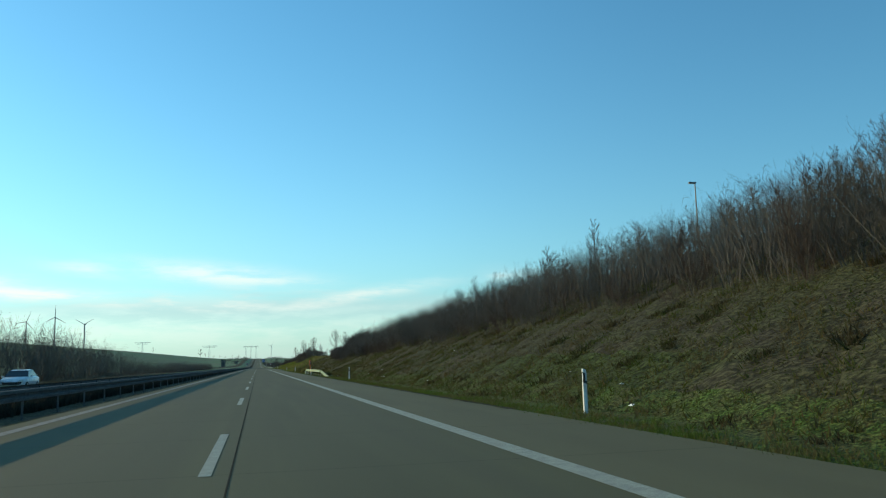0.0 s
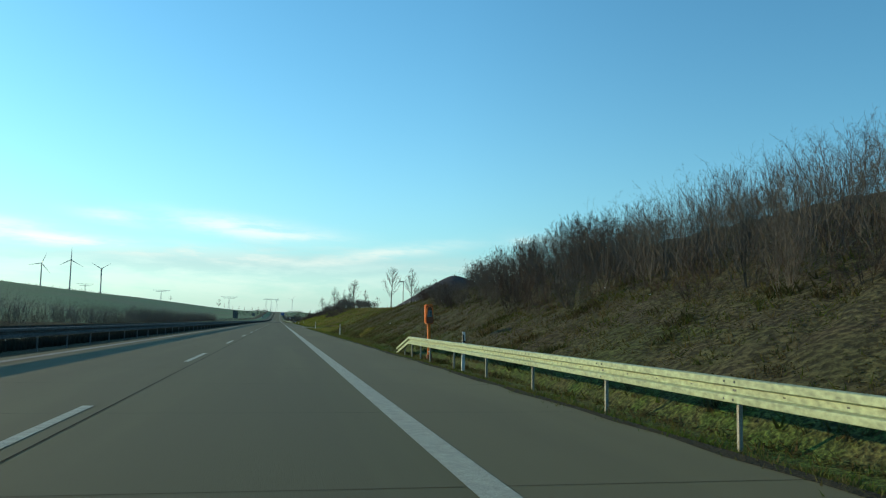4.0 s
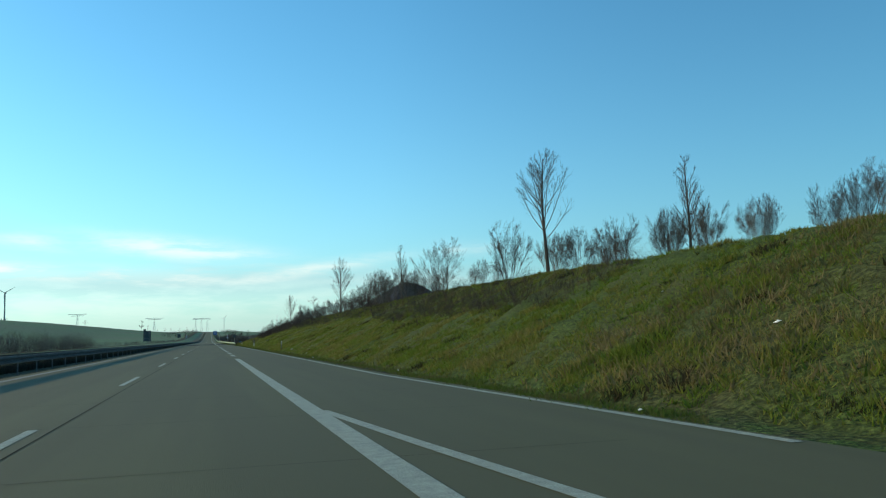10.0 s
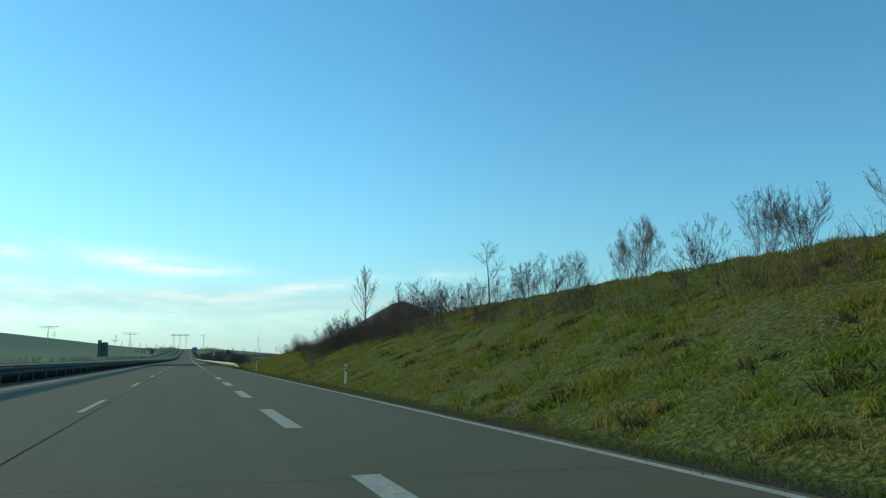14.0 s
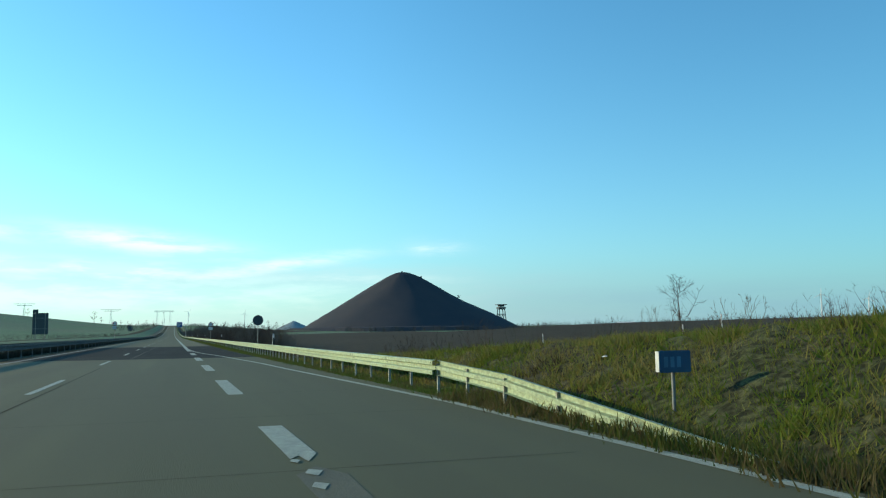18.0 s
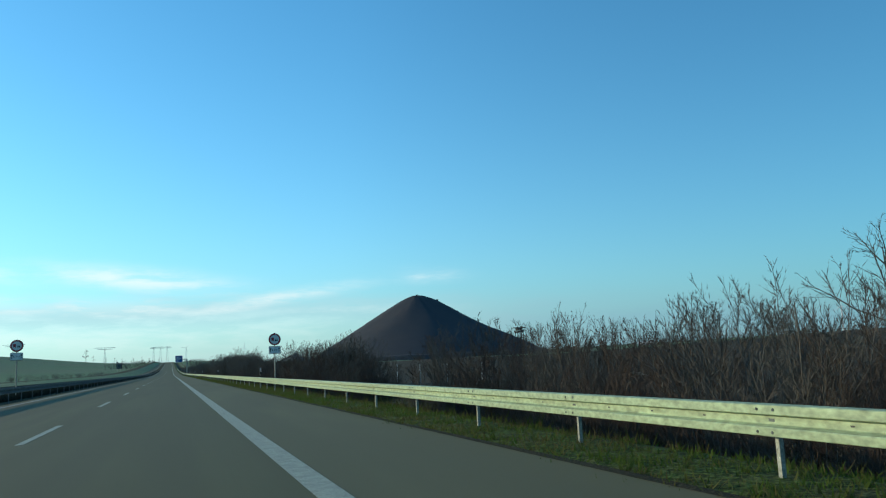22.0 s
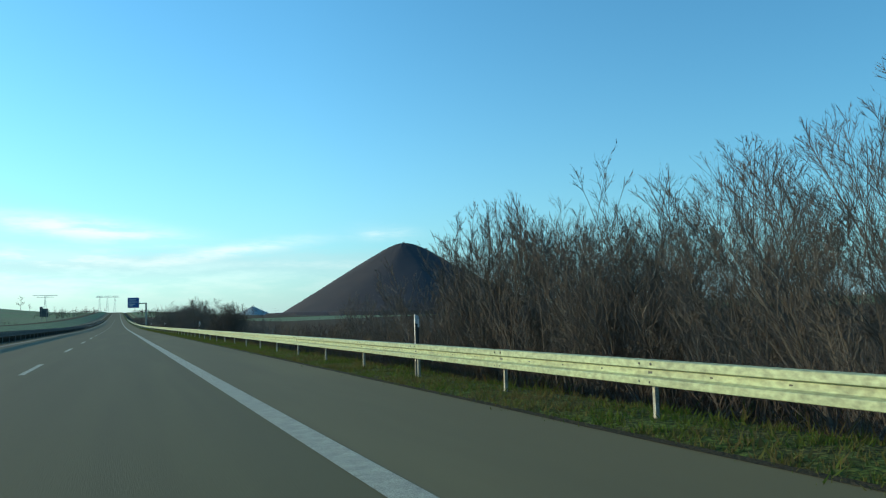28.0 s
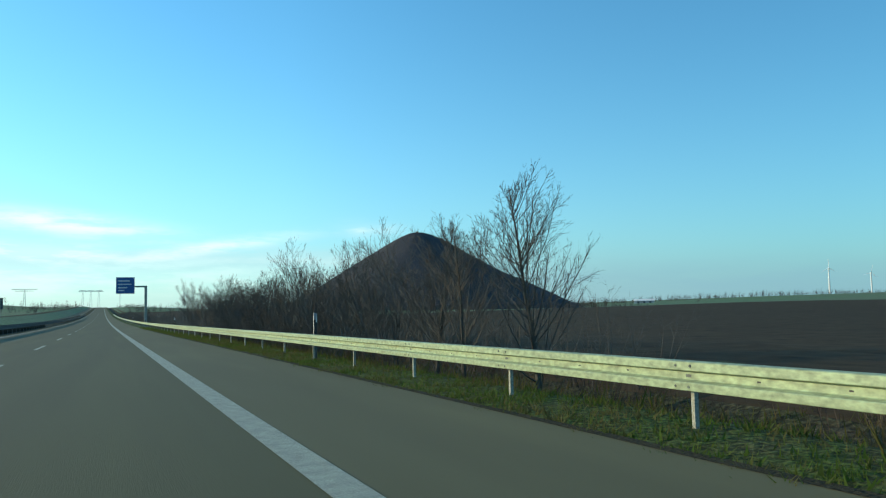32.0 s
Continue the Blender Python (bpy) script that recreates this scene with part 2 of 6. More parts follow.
M_TRACK = material("field_track", (0.105, 0.090, 0.052), 0.95, col2=(0.070, 0.075, 0.032), scale=0.5, fine=20, bump=1.5, bump_scale=9, stretch=(1, 0.3, 1), spec=0.1)
# spoil greyed towards blue here and below: distance haze put into the colour
M_TIP = material("mine_spoil", (0.052, 0.050, 0.055), 0.95, col2=(0.044, 0.046, 0.053), scale=0.03, fine=0, bump=0.6, bump_scale=0.15, spec=0.1)
M_FARTIP = material("hazy_spoil", (0.22, 0.26, 0.27), 0.95, col2=(0.20, 0.235, 0.245), scale=0.03, fine=0.3, spec=0.1)
M_BARK = material("bark", (0.085, 0.072, 0.058), 0.9, col2=(0.055, 0.047, 0.039), scale=3, fine=20, spec=0.2, per_object=0.2)
M_TWIG = material("twigs", (0.098, 0.090, 0.078), 0.9, col2=(0.072, 0.065, 0.057), scale=2, fine=0, spec=0.2, per_object=0.25)
M_TWIGR = material("reddish_twigs", (0.068, 0.050, 0.040), 0.9, col2=(0.050, 0.038, 0.032), scale=2, fine=0, spec=0.2, per_object=0.2)
M_DRY = material("dry_stalks", (0.118, 0.098, 0.062), 0.9, col2=(0.085, 0.070, 0.045), scale=2, fine=0, spec=0.2)


def leaf_material(name, a, b, c):
    """Thin blades that let some light through."""
    m = bpy.data.materials.new(name)
    m.use_nodes = True
    nt = m.node_tree
    nt.nodes.clear()
    N, L = nt.nodes.new, nt.links.new
    out, mixs, di, tr = N("ShaderNodeOutputMaterial"), N("ShaderNodeMixShader"), N("ShaderNodeBsdfDiffuse"), N("ShaderNodeBsdfTranslucent")
    geo = N("ShaderNodeNewGeometry")
    cr, no = N("ShaderNodeValToRGB"), N("ShaderNodeTexNoise")
    no.inputs["Scale"].default_value = 0.45
    L(geo.outputs["Position"], no.inputs["Vector"])
    ad = N("ShaderNodeMath")
    ad.operation = "MULTIPLY_ADD"
    ad.inputs[1].default_value, ad.inputs[2].default_value = 0.35, -0.17
    L(geo.outputs["Random Per Island"], ad.inputs[0])
    su = N("ShaderNodeMath")
    L(no.outputs["Fac"], su.inputs[0])
    L(ad.outputs[0], su.inputs[1])
    e = cr.color_ramp.elements
    e[0].position, e[0].color, e[1].position, e[1].color = 0.36, (*a, 1), 0.66, (*c, 1)
    e.new(0.5).color = (*b, 1)
    L(su.outputs[0], cr.inputs[0])
    L(cr.outputs[0], di.inputs["Color"])
    L(cr.outputs[0], tr.inputs["Color"])
    mixs.inputs[0].default_value = 0.45
    L(di.outputs[0], mixs.inputs[1])
    L(tr.outputs[0], mixs.inputs[2])
    L(mixs.outputs[0], out.inputs[0])
    return m


M_BLADE = leaf_material("grass_blades", (0.066, 0.108, 0.022), (0.082, 0.108, 0.028), (0.108, 0.098, 0.044))
M_BLADE2 = leaf_material("bank_blades", (0.060, 0.080, 0.018), (0.082, 0.080, 0.028), (0.105, 0.083, 0.042))
M_TUFT = leaf_material("yellow_tuft", (0.13, 0.14, 0.03), (0.17, 0.16, 0.045), (0.22, 0.18, 0.07))
M_BLADE4 = leaf_material("green_bank_blades", (0.112, 0.167, 0.025), (0.150, 0.180, 0.034), (0.178, 0.175, 0.050))
M_BLADE5 = leaf_material("median_stalks", (0.024, 0.029, 0.023), (0.030, 0.033, 0.027), (0.040, 0.037, 0.030))
M_BLADE3 = leaf_material("dry_grass_blades", (0.115, 0.150, 0.022), (0.155, 0.162, 0.034), (0.205, 0.175, 0.064))
M_BLADE6 = leaf_material("straw_blades", (0.110, 0.110, 0.036), (0.150, 0.122, 0.056), (0.210, 0.168, 0.084))
M_BLADE7 = leaf_material("withered_blades", (0.030, 0.038, 0.014), (0.044, 0.040, 0.020), (0.062, 0.050, 0.028))
M_LEAF = leaf_material("creeping_leaves", (0.056, 0.063, 0.022), (0.071, 0.068, 0.029), (0.088, 0.076, 0.039))
# dark post shafts: shade of the unlit fronts put into the plastic's colour
M_DARKPLASTIC = material("dark_plastic", (0.06, 0.062, 0.055), 0.7, col2=(0.10, 0.10, 0.09), scale=6, fine=0)
M_PLASTIC = material("white_plastic", (0.62, 0.62, 0.58), 0.5, col2=(0.48, 0.47, 0.43), scale=6, fine=0)
# greyer copy of white plastic: shade put into post caps; also farm wall
M_SHADE = material("shade_grey", (0.30, 0.32, 0.33), 0.6, col2=(0.22, 0.23, 0.24), scale=6, fine=0)
M_BLACK = material("black_plastic", (0.012, 0.012, 0.013), 0.5, fine=0)
M_REFL = material("reflector", (0.55, 0.56, 0.55), 0.2, fine=0)
M_ORANGE = material("orange_enamel", (0.75, 0.17, 0.012), 0.4, col2=(0.62, 0.13, 0.01), scale=5, fine=0)
M_ORANGED = material("dull_orange", (0.20, 0.05, 0.012), 0.6, col2=(0.15, 0.04, 0.01), scale=5, fine=0)
M_GREY = material("grey_sheet", (0.16, 0.17, 0.17), 0.5, metal=0.3, col2=(0.13, 0.14, 0.14), scale=3, fine=0)
M_DARKSIGN = material("dark_sign_back", (0.035, 0.045, 0.05), 0.6, fine=0)
M_BLUE = material("sign_blue", (0.012, 0.075, 0.26), 0.45, fine=0)
M_TEAL = material("sign_teal", (0.012, 0.070, 0.135), 0.5, col2=(0.010, 0.058, 0.115), scale=6, fine=0)
# pale marks dulled towards blue: the plate's shade put into their colour
M_PALEBLUE = material("shaded_mark_blue", (0.05, 0.16, 0.25), 0.5, fine=0)
M_RED = material("sign_red", (0.26, 0.015, 0.02), 0.45, fine=0)
M_SIGNW = material("sign_white", (0.55, 0.55, 0.53), 0.45, fine=0)
M_TURB = material("turbine_white", (0.72, 0.73, 0.73), 0.4, fine=0)
M_TURBG = material("turbine_grey", (0.30, 0.31, 0.32), 0.5, fine=0)
M_IRON = material("dark_iron", (0.05, 0.055, 0.06), 0.6, metal=0.3, fine=0)
# lattice steel paled, distance haze put into its colour
M_PYLON = material("hazed_lattice_steel", (0.36, 0.40, 0.41), 0.6, fine=0)
M_PIPE = material("pale_fence_post", (0.74, 0.73, 0.69), 0.7, col2=(0.60, 0.58, 0.54), scale=5, fine=0)
M_STONE = material("boulder", (0.28, 0.26, 0.22), 0.9, col2=(0.18, 0.17, 0.145), scale=4, fine=20, bump=1, bump_scale=14)
M_CAR = material("white_car_paint", (0.72, 0.73, 0.74), 0.25, fine=0)
M_GLASS = material("dark_glass", (0.015, 0.02, 0.022), 0.08, fine=0)
M_RUBBER = material("rubber", (0.02, 0.02, 0.02), 0.8, fine=0)
M_RIM = material("alloy", (0.5, 0.5, 0.5), 0.35, metal=0.8, fine=0)
M_LAMP = material("lamp_head_grey", (0.10, 0.105, 0.11), 0.5, fine=0)
M_PAPER = material("litter_white", (0.7, 0.7, 0.68), 0.7, fine=0)


# ---------------------------------------------------------------- mesh helpers
def mesh_from(name, verts, faces, mat, smooth=False):
    me = bpy.data.meshes.new(name)
    me.from_pydata([tuple(map(float, v)) for v in verts], [], faces)
    for m in (mat if isinstance(mat, (list, tuple)) else [mat]):
        me.materials.append(m)
    if smooth:
        me.polygons.foreach_set("use_smooth", [True] * len(me.polygons))
    me.update()
    return me


def put(name, me, parent=None, label="", at=None):
    ob = new(name, me)
    if parent:
        ob.parent = parent
    if at is not None:
        ob.matrix_basis = at if isinstance(at, Matrix) else Matrix.Translation(at)
    return tagged(ob, label) if label else ob


def part(name, bm, mat, parent, label="", at=None):
    me = bpy.data.meshes.new(name)
    bm.to_mesh(me)
    bm.free()
    me.materials.append(mat)
    return put(name, me, parent, label, at)


def thing(name, label, category, at=(0, 0, 0), group="", kind=""):
    ob = new(name)
    ob.location = at
    return tagged(ob, label, category, group, kind)


def box(x0, x1, y0, y1, z0, z1, bevel=0.0, bm=None):
    bm = bm or bmesh.new()
    r = bmesh.ops.create_cube(bm, size=1.0, matrix=Matrix.Translation(((x0 + x1) / 2, (y0 + y1) / 2, (z0 + z1) / 2)) @ Matrix.Diagonal((x1 - x0, y1 - y0, z1 - z0, 1)))
    if bevel:
        es = list({e for v in r["verts"] for e in v.link_edges})
        bmesh.ops.bevel(bm, geom=es, offset=bevel, segments=2, affect="EDGES")
    return bm


def tube(p, q, r0, r1=None, n=10, bm=None, cap=True):
    bm = bm or bmesh.new()
    p, q = Vector(p), Vector(q)
    d = q - p
    m = Matrix.Translation((p + q) / 2) @ d.to_track_quat("Z", "Y").to_matrix().to_4x4()
    bmesh.ops.create_cone(bm, cap_ends=cap, segments=n, radius1=r0, radius2=r0 if r1 is None else r1, depth=d.length, matrix=m)
    return bm


def disc(c, r, depth, n=40, bm=None):
    """A flat round plate that faces along y."""
    return tube((c[0], c[1] - depth / 2, c[2]), (c[0], c[1] + depth / 2, c[2]), r, r, n, bm)


def smooth(a, b, v):
    t = np.clip((np.asarray(v, float) - a) / (b - a), 0, 1)
    return t * t * (3 - 2 * t)


# ---------------------------------------------------------------- terrain
def road_z(y):
    return 24.0 * smooth(800, 2500, y)


def toe_far(y):
    return np.interp(y, [190, 200, 207, 213, 219, 226, 236, 250, 480], [46, 33, 26, 20.8, 16, 12.6, 10.2, 8.95, 8.95])


RAMP = [(8.3, 236), (10.2, 226.5), (13.0, 218.5), (17.2, 211.5), (23, 204.5), (32, 196), (46, 185)]


def ramp_level(x):
    return -0.01 - 0.22 * smooth(8, 20, x)


def ramp_gap(x, y):
    """Distance from the middle of the exit lane."""
    best = np.full(np.shape(x), 1e6)
    for (ax, ay), (bx, by) in zip(RAMP, RAMP[1:]):
        dx, dy = bx - ax, by - ay
        t = np.clip(((x - ax) * dx + (y - ay) * dy) / (dx * dx + dy * dy), 0, 1)
        best = np.minimum(best, np.hypot(x - ax - t * dx, y - ay - t * dy))
    return np.where(np.asarray(y) > 236.5, 1e6, best)


def ground_z(x, y):
    x, y = np.broadcast_arrays(np.asarray(x, float), np.asarray(y, float))
    far = road_z(y) * (1 - 0.85 * smooth(40, 250, x))
    # the cutting before the rest area, and the one after its exit
    hn = np.interp(y, [-300, 80, 125, 140, 165, 174, 181, 186, 194], [7.4, 7.2, 6.2, 5.6, 4.2, 3.9, 3.4, 2.75, 1.7])
    near = np.minimum(np.clip(0.42 * (x - 8.5 - 0.3 * smooth(84, 92, y) * (1 - smooth(132, 138, y))), 0, None), hn + 0.03 * np.clip(x - 20, 0, 100))
    near = np.minimum(near, np.clip((188 + (x - 8.5) * 0.9 - y) * 0.45, 0, None))
    d = x - toe_far(y)
    d = d * np.interp(y, [205, 240], [0.62, 1.0])
    hf = np.interp(y, [200, 235, 260, 300, 385, 400, 412, 422, 433, 446, 458], [3.9, 3.65, 3.8, 4.6, 4.5, 3.7, 3.2, 2.1, 1.15, 0.55, 0.0])
    farb = np.minimum(np.clip(0.42 * d, 0, None), hf)
    bank = np.maximum(near, np.where(y > 186, farb, 0)) * (1 - 0.8 * smooth(90, 500, x))
    s = smooth(438, 474, y)
    field = (-0.03 - 1.07 * smooth(8.5, 11.8, x)) * s - 0.03 * (1 - s) - 0.25 * (1 - s) * smooth(9, 13, x) + 4.6 * smooth(20, 140, x) * np.interp(y, [630, 683, 780, 870, 960], [1.0, 0.78, 0.52, 0.7, 0.55])
    field = field + 0.75 * smooth(13, 17.5, x) * (1 - smooth(30, 120, x)) * s
    field = field - 0.2 * smooth(7.0, 7.9, x) * smooth(84, 92, y) * (1 - smooth(132, 138, y))
    island = 0.22 * smooth(8.4, 9.6, x) * smooth(182, 190, y) * (1 - smooth(216, 224, y)) * (1 - smooth(14, 22, x))
    field = field + island
    right = np.where(bank > 0.001, np.maximum(bank, field), field)
    left = -1.0 * smooth(-25, -31, x) + 0.9 * smooth(-21, -24, x) * (1 - smooth(120, 240, y)) * (1 - smooth(-30, -60, x))
    hill = 58 * np.exp(-((x + 760) / 420) ** 2 - ((y - 1500) / 800) ** 2)
    hill = hill + 14 * smooth(-60, -300, x) * smooth(500, 1500, y)
    far = far + 24 * smooth(500, 1900, x) * smooth(900, 1700, y)
    d = ramp_gap(x, y)
    right = np.where(d < 3.4, np.where(d < 2.4, ramp_level(x) - 0.03, np.minimum(right, ramp_level(x) - 0.03 + (d - 2.4) * 0.25)), right)
    z = np.where(x > 7.3, right, np.where(x < -20, left + hill, -0.05))
    z = np.where((x > -8.4) & (x < -5.3), -0.02, z)
    return z + far


def build_ground():
    xs = np.unique(np.concatenate([[-4900, -3500, -2600, -2000], np.arange(-1600, -200, 60), np.arange(-200, -40, 12), np.arange(-40, -20, 2.0), [-20.2, -14, -8.5, -8.3, -7, -5.35, -5.2, 0, 7.0, 7.25],
                                   np.arange(7.5, 17, 0.36), np.arange(17, 26, 0.8), np.arange(26, 60, 2.5), np.arange(60, 200, 14), np.arange(200, 1000, 50), np.arange(1000, 2600, 160), [3200, 4000, 4900]]))
    ys = np.unique(np.concatenate([[-600, -300, -120], np.arange(-60, -8, 2.0), np.arange(-8, 470, 0.62), np.arange(470, 860, 3), np.arange(860, 2600, 20), np.arange(2600, 4900, 120), [4900]]))
    X, Y = np.meshgrid(xs, ys)
    Z = ground_z(X, Y)
    rng = np.random.default_rng(3)
    rough = np.where((X > 8.6) & (X < 50) & (Y < 470), 0.035 + 0.035 * smooth(9.2, 10.4, X), np.where((X > 12) & (X < 60), 0.05, 0.0))
    rough = np.where(ramp_gap(X, Y) < 3.6, 0, rough)
    lump = sum(np.sin(X * f1 + Y * f2 + p) for f1, f2, p in ((0.9, 0.33, 1.0), (-0.5, 0.71, 2.1), (1.7, -1.1, 0.3), (0.23, 0.19, 4.0), (-1.3, 1.9, 5.0))) / 5
    hummock = np.sin(X * 5.3 + 1.7 * Y + 2 * np.sin(0.7 * Y)) * np.sin(3.1 * Y - 2.2 * X + 1.5 * np.sin(0.9 * X)) + 0.7 * np.sin(2.6 * X - 2.9 * Y + 1.0)
    Z = Z + rough * np.where(X > 9.2, hummock, 0) * 0.75
    Z = Z + rough * (lump * 1.6 + rng.uniform(-0.4, 0.4, X.shape))
    nx = len(xs)
    verts = np.stack([X.ravel(), Y.ravel(), Z.ravel()], 1)
    i = np.arange(len(ys) - 1)[:, None] * nx + np.arange(nx - 1)[None]
    i = i.ravel()
    faces = np.stack([i, i + 1, i + nx + 1, i + nx], 1)
    cx, cy = X.ravel()[i] + 0.3, Y.ravel()[i] + 0.6
    mats = np.full(len(i), 3)
    mats[(cx > 7) & (cx < 60) & (cy < 470)] = 0
    mats[(cx > 7) & (cx < 60) & (cy >= 188) & (cy < 470)] = 5
    mats[(cx > 9.2) & (cx < 60) & (cy >= 424) & (cy < 470)] = 0
    mats[(cx > 7) & (cx < np.where(cy < 186, 9.9, 9.2))] = 1
    mats[(cx >= 9.2) & (cx < 15) & (cy >= 445)] = 4
    mats[(cx >= 15) & (cx < 2600) & (cy >= 445) & (cy < 1400)] = 2
    mats[(cx > 60) & (cx < 900) & (cy < 470)] = 2
    mats[(cx >= 125) & (cx < 2600) & (cy >= 800)] = 3
    mats[(cx > 12) & (cx < 40) & (cy < 175)] = 4
    mats[(cx > 60) & (cx < 170) & (cy >= 960) & (cy < 1120)] = 3
    mats[(cx >= 16.6) & (cx < 18.2) & (cy >= 545)] = 6
    mats[(cx < -20) & (cx > -29)] = 4
    mats[(cx > -9) & (cx < -5)] = 4
    mats[(cx >= -6) & (cx <= 7)] = 1
    me = mesh_from("ground", verts, faces.tolist(), [M_BANK, M_VERGE, M_SOIL, M_FIELD, M_SCRUB, M_BANK2, M_TRACK], True)
    me.polygons.foreach_set("material_index", mats.astype(np.int32))
    return tagged(new("ground", me), "grassy cutting, ploughed soil and green winter crop", "ground", kind="structure")


build_ground()


# ---------------------------------------------------------------- carriageways
def strip(left, right, ys, dz=0.0):
    """A ribbon along the road between two edges that may change with y."""
    v, f = [], []
    for k, y in enumerate(ys):
        z = float(road_z(y)) + dz
        a, b = (left(y) if callable(left) else left), (right(y) if callable(right) else right)
        v += [(a, y, z), (b, y, z)]
        if k:
            f.append((2 * k - 2, 2 * k - 1, 2 * k + 1, 2 * k))
    return v, f


FAR_YS = list(range(-60, 860, 10)) + list(range(860, 2600, 20))


def right_edge(y):
    return float(np.interp(y, [-60, 222, 229, 236, 246, 262, 440, 492, 2600], [6.95, 6.95, 7.1, 8.8, 8.4, 8.05, 7.8, 6.98, 6.92]))


def line_edge(y):
    return float(np.interp(y, [244, 262, 436, 440, 452, 458, 471, 478, 482, 487, 496], [8.3, 7.62, 7.6, 7.4, 6.75, 6.5, 5.6, 4.95, 4.66, 4.41, 4.19]))


def roads():
    ys = sorted(set(FAR_YS) | set(range(220, 262, 2)) | set(range(430, 500, 3)) | {468, 516})
    lane_edge = lambda y: 4.15 if y <= 222 else right_edge(y)
    road = new("road", mesh_from("road", *strip(-5.2, lane_edge, [y for y in ys if y <= 468]), M_CONC))
    tagged(road, "worn concrete motorway carriageway with dark joints", "road", kind="structure")
    put("asphalt_patch", mesh_from("asphalt_patch", *strip(-5.2, right_edge, [y for y in ys if 468 <= y <= 516]), M_ASPH), road, "dark asphalt section")
    put("concrete_section", mesh_from("concrete_section", *strip(-5.2, 4.15, [y for y in ys if y >= 516]), M_CONC), road)
    for run in ([y for y in ys if y <= 224], [y for y in ys if y >= 516]):
        put("hard_shoulder", mesh_from("hard_shoulder", *strip(lambda y: lane_edge(y) if y < 300 else 4.15, right_edge, run), M_SHOULDER), road, "paler brownish concrete hard shoulder")
    put("asphalt_seam", mesh_from("asphalt_seam", *strip(lambda y: 0.92 + 0.009 * (y - 480), lambda y: 0.97 + 0.009 * (y - 480), [468, 480, 492, 504, 516], 0.005), M_RAMP), road, "pale seam in the asphalt")
    opp = new("opposite_road", mesh_from("opposite_road", *strip(-20.2, -8.5, FAR_YS), M_CONC))
    tagged(opp, "opposite concrete carriageway beyond the median", "road", kind="structure")
    for x, w in ((0.28, 0.024),):
        put("joint", mesh_from("joint", *strip(x, x + w, [y for y in ys if y < 460], 0.004), M_JOINT), road)
    v, f = [], []
    for y in np.arange(-55, 468, 5.0):
        k = len(v)
        v += [(-5.2, y, 0.003), (8.0 if 262 < y < 430 else 6.9, y, 0.003), (8.0 if 262 < y < 430 else 6.9, y + 0.012, 0.003), (-5.2, y + 0.012, 0.003)]
        f.append((k, k + 1, k + 2, k + 3))
    tagged(put("cross_joint", mesh_from("cross_joint", v, f, M_JOINT), road), kind="stuff")
    for y in (548.0, 551.5, 690.0, 733.5):
        put("cross_joint", mesh_from("cross_joint", [(-5.2, y, 0.004), (6.9, y, 0.004), (6.9, y + 0.05, 0.004), (-5.2, y + 0.05, 0.004)], [(0, 1, 2, 3)], M_RAMP), road)
    # lane dashes: six metres of paint, twelve of gap
    dash = mesh_from("lane_dash", [(-0.075, 0, 0), (0.075, 0, 0), (0.075, 6, 0), (-0.075, 6, 0)], [(0, 1, 2, 3)], M_WHITE)
    for k in range(-3, 110):
        y = 9.92 + 18 * k
        if y < 1400:
            a, b = float(road_z(y)), float(road_z(y + 6))
            put("lane_dash", dash, road, at=pose(0, y, a + 0.006, math.degrees(math.atan2(b - a, 6))))
    def paint(name, l, r, yy, dz=0.006, label=""):
        return put(name, mesh_from(name, *strip(l, r, yy, dz), M_WHITE), road, label)
    paint("edge_line", 3.98, 4.29, [y for y in ys if y <= 290] + [291])
    paint("edge_line", 3.98, 4.29, [487] + [y for y in ys if y > 487])
    put("left_edge_line", mesh_from("left_edge_line", *strip(-4.70, -4.42, FAR_YS, 0.006), M_WORN), road, "greyed edge line")
    paint("ramp_edge_line", lambda y: line_edge(y) - 0.08, lambda y: line_edge(y) + 0.08, [244, 250, 256, 262, 300, 350, 400, 430, 436, 440, 446, 452, 458, 464, 471, 474.5, 478, 482, 487, 492, 496])
    rng = random.Random(5)
    for k in range(16):
        y = 299.6 + 11.68 * k
        worn = 8 <= k <= 11
        if not worn:
            put("block_dash", mesh_from("block_dash", [(4.03, y, .006), (4.35, y, .006), (4.35, y + 5.6, .006), (4.03, y + 5.6, .006)], [(0, 1, 2, 3)], M_WHITE), road)
            continue
        put("tar_patch", mesh_from("tar_patch", [(4.0, y - 0.3, .004), (4.36, y - 0.2, .004), (4.42, y + 1.6, .004), (4.22, y + 2.1, .004), (3.98, y + 1.7, .004)], [(0, 1, 2, 3, 4)], M_RAMP), road, "darker bare patch")
        e = 2.6 if k == 11 else 4.6
        put("block_dash", mesh_from("block_dash", [(4.05, y + e, .007), (4.16, y + e + .2, .007), (4.2, y + e - .2, .007), (4.36, y + e + .3, .007), (4.35, y + 5.6, .007), (4.03, y + 5.6, .007)], [(0, 1, 2, 3, 4, 5)], M_WHITE), road, "worn paint block")
        for _ in range(5):
            cx, cy, r = rng.uniform(4.08, 4.3), y + rng.uniform(0, 3.6), rng.uniform(.03, .11)
            put("paint_flake", mesh_from("paint_flake", [(cx - r, cy, .010), (cx, cy - 2 * r, .010), (cx + r, cy + r, .010), (cx - .3 * r, cy + 2.4 * r, .010)], [(0, 1, 2, 3)], M_WHITE), road, "left-over flake of paint")
    for k in range(14):
        y = 9.92 + 18 * k
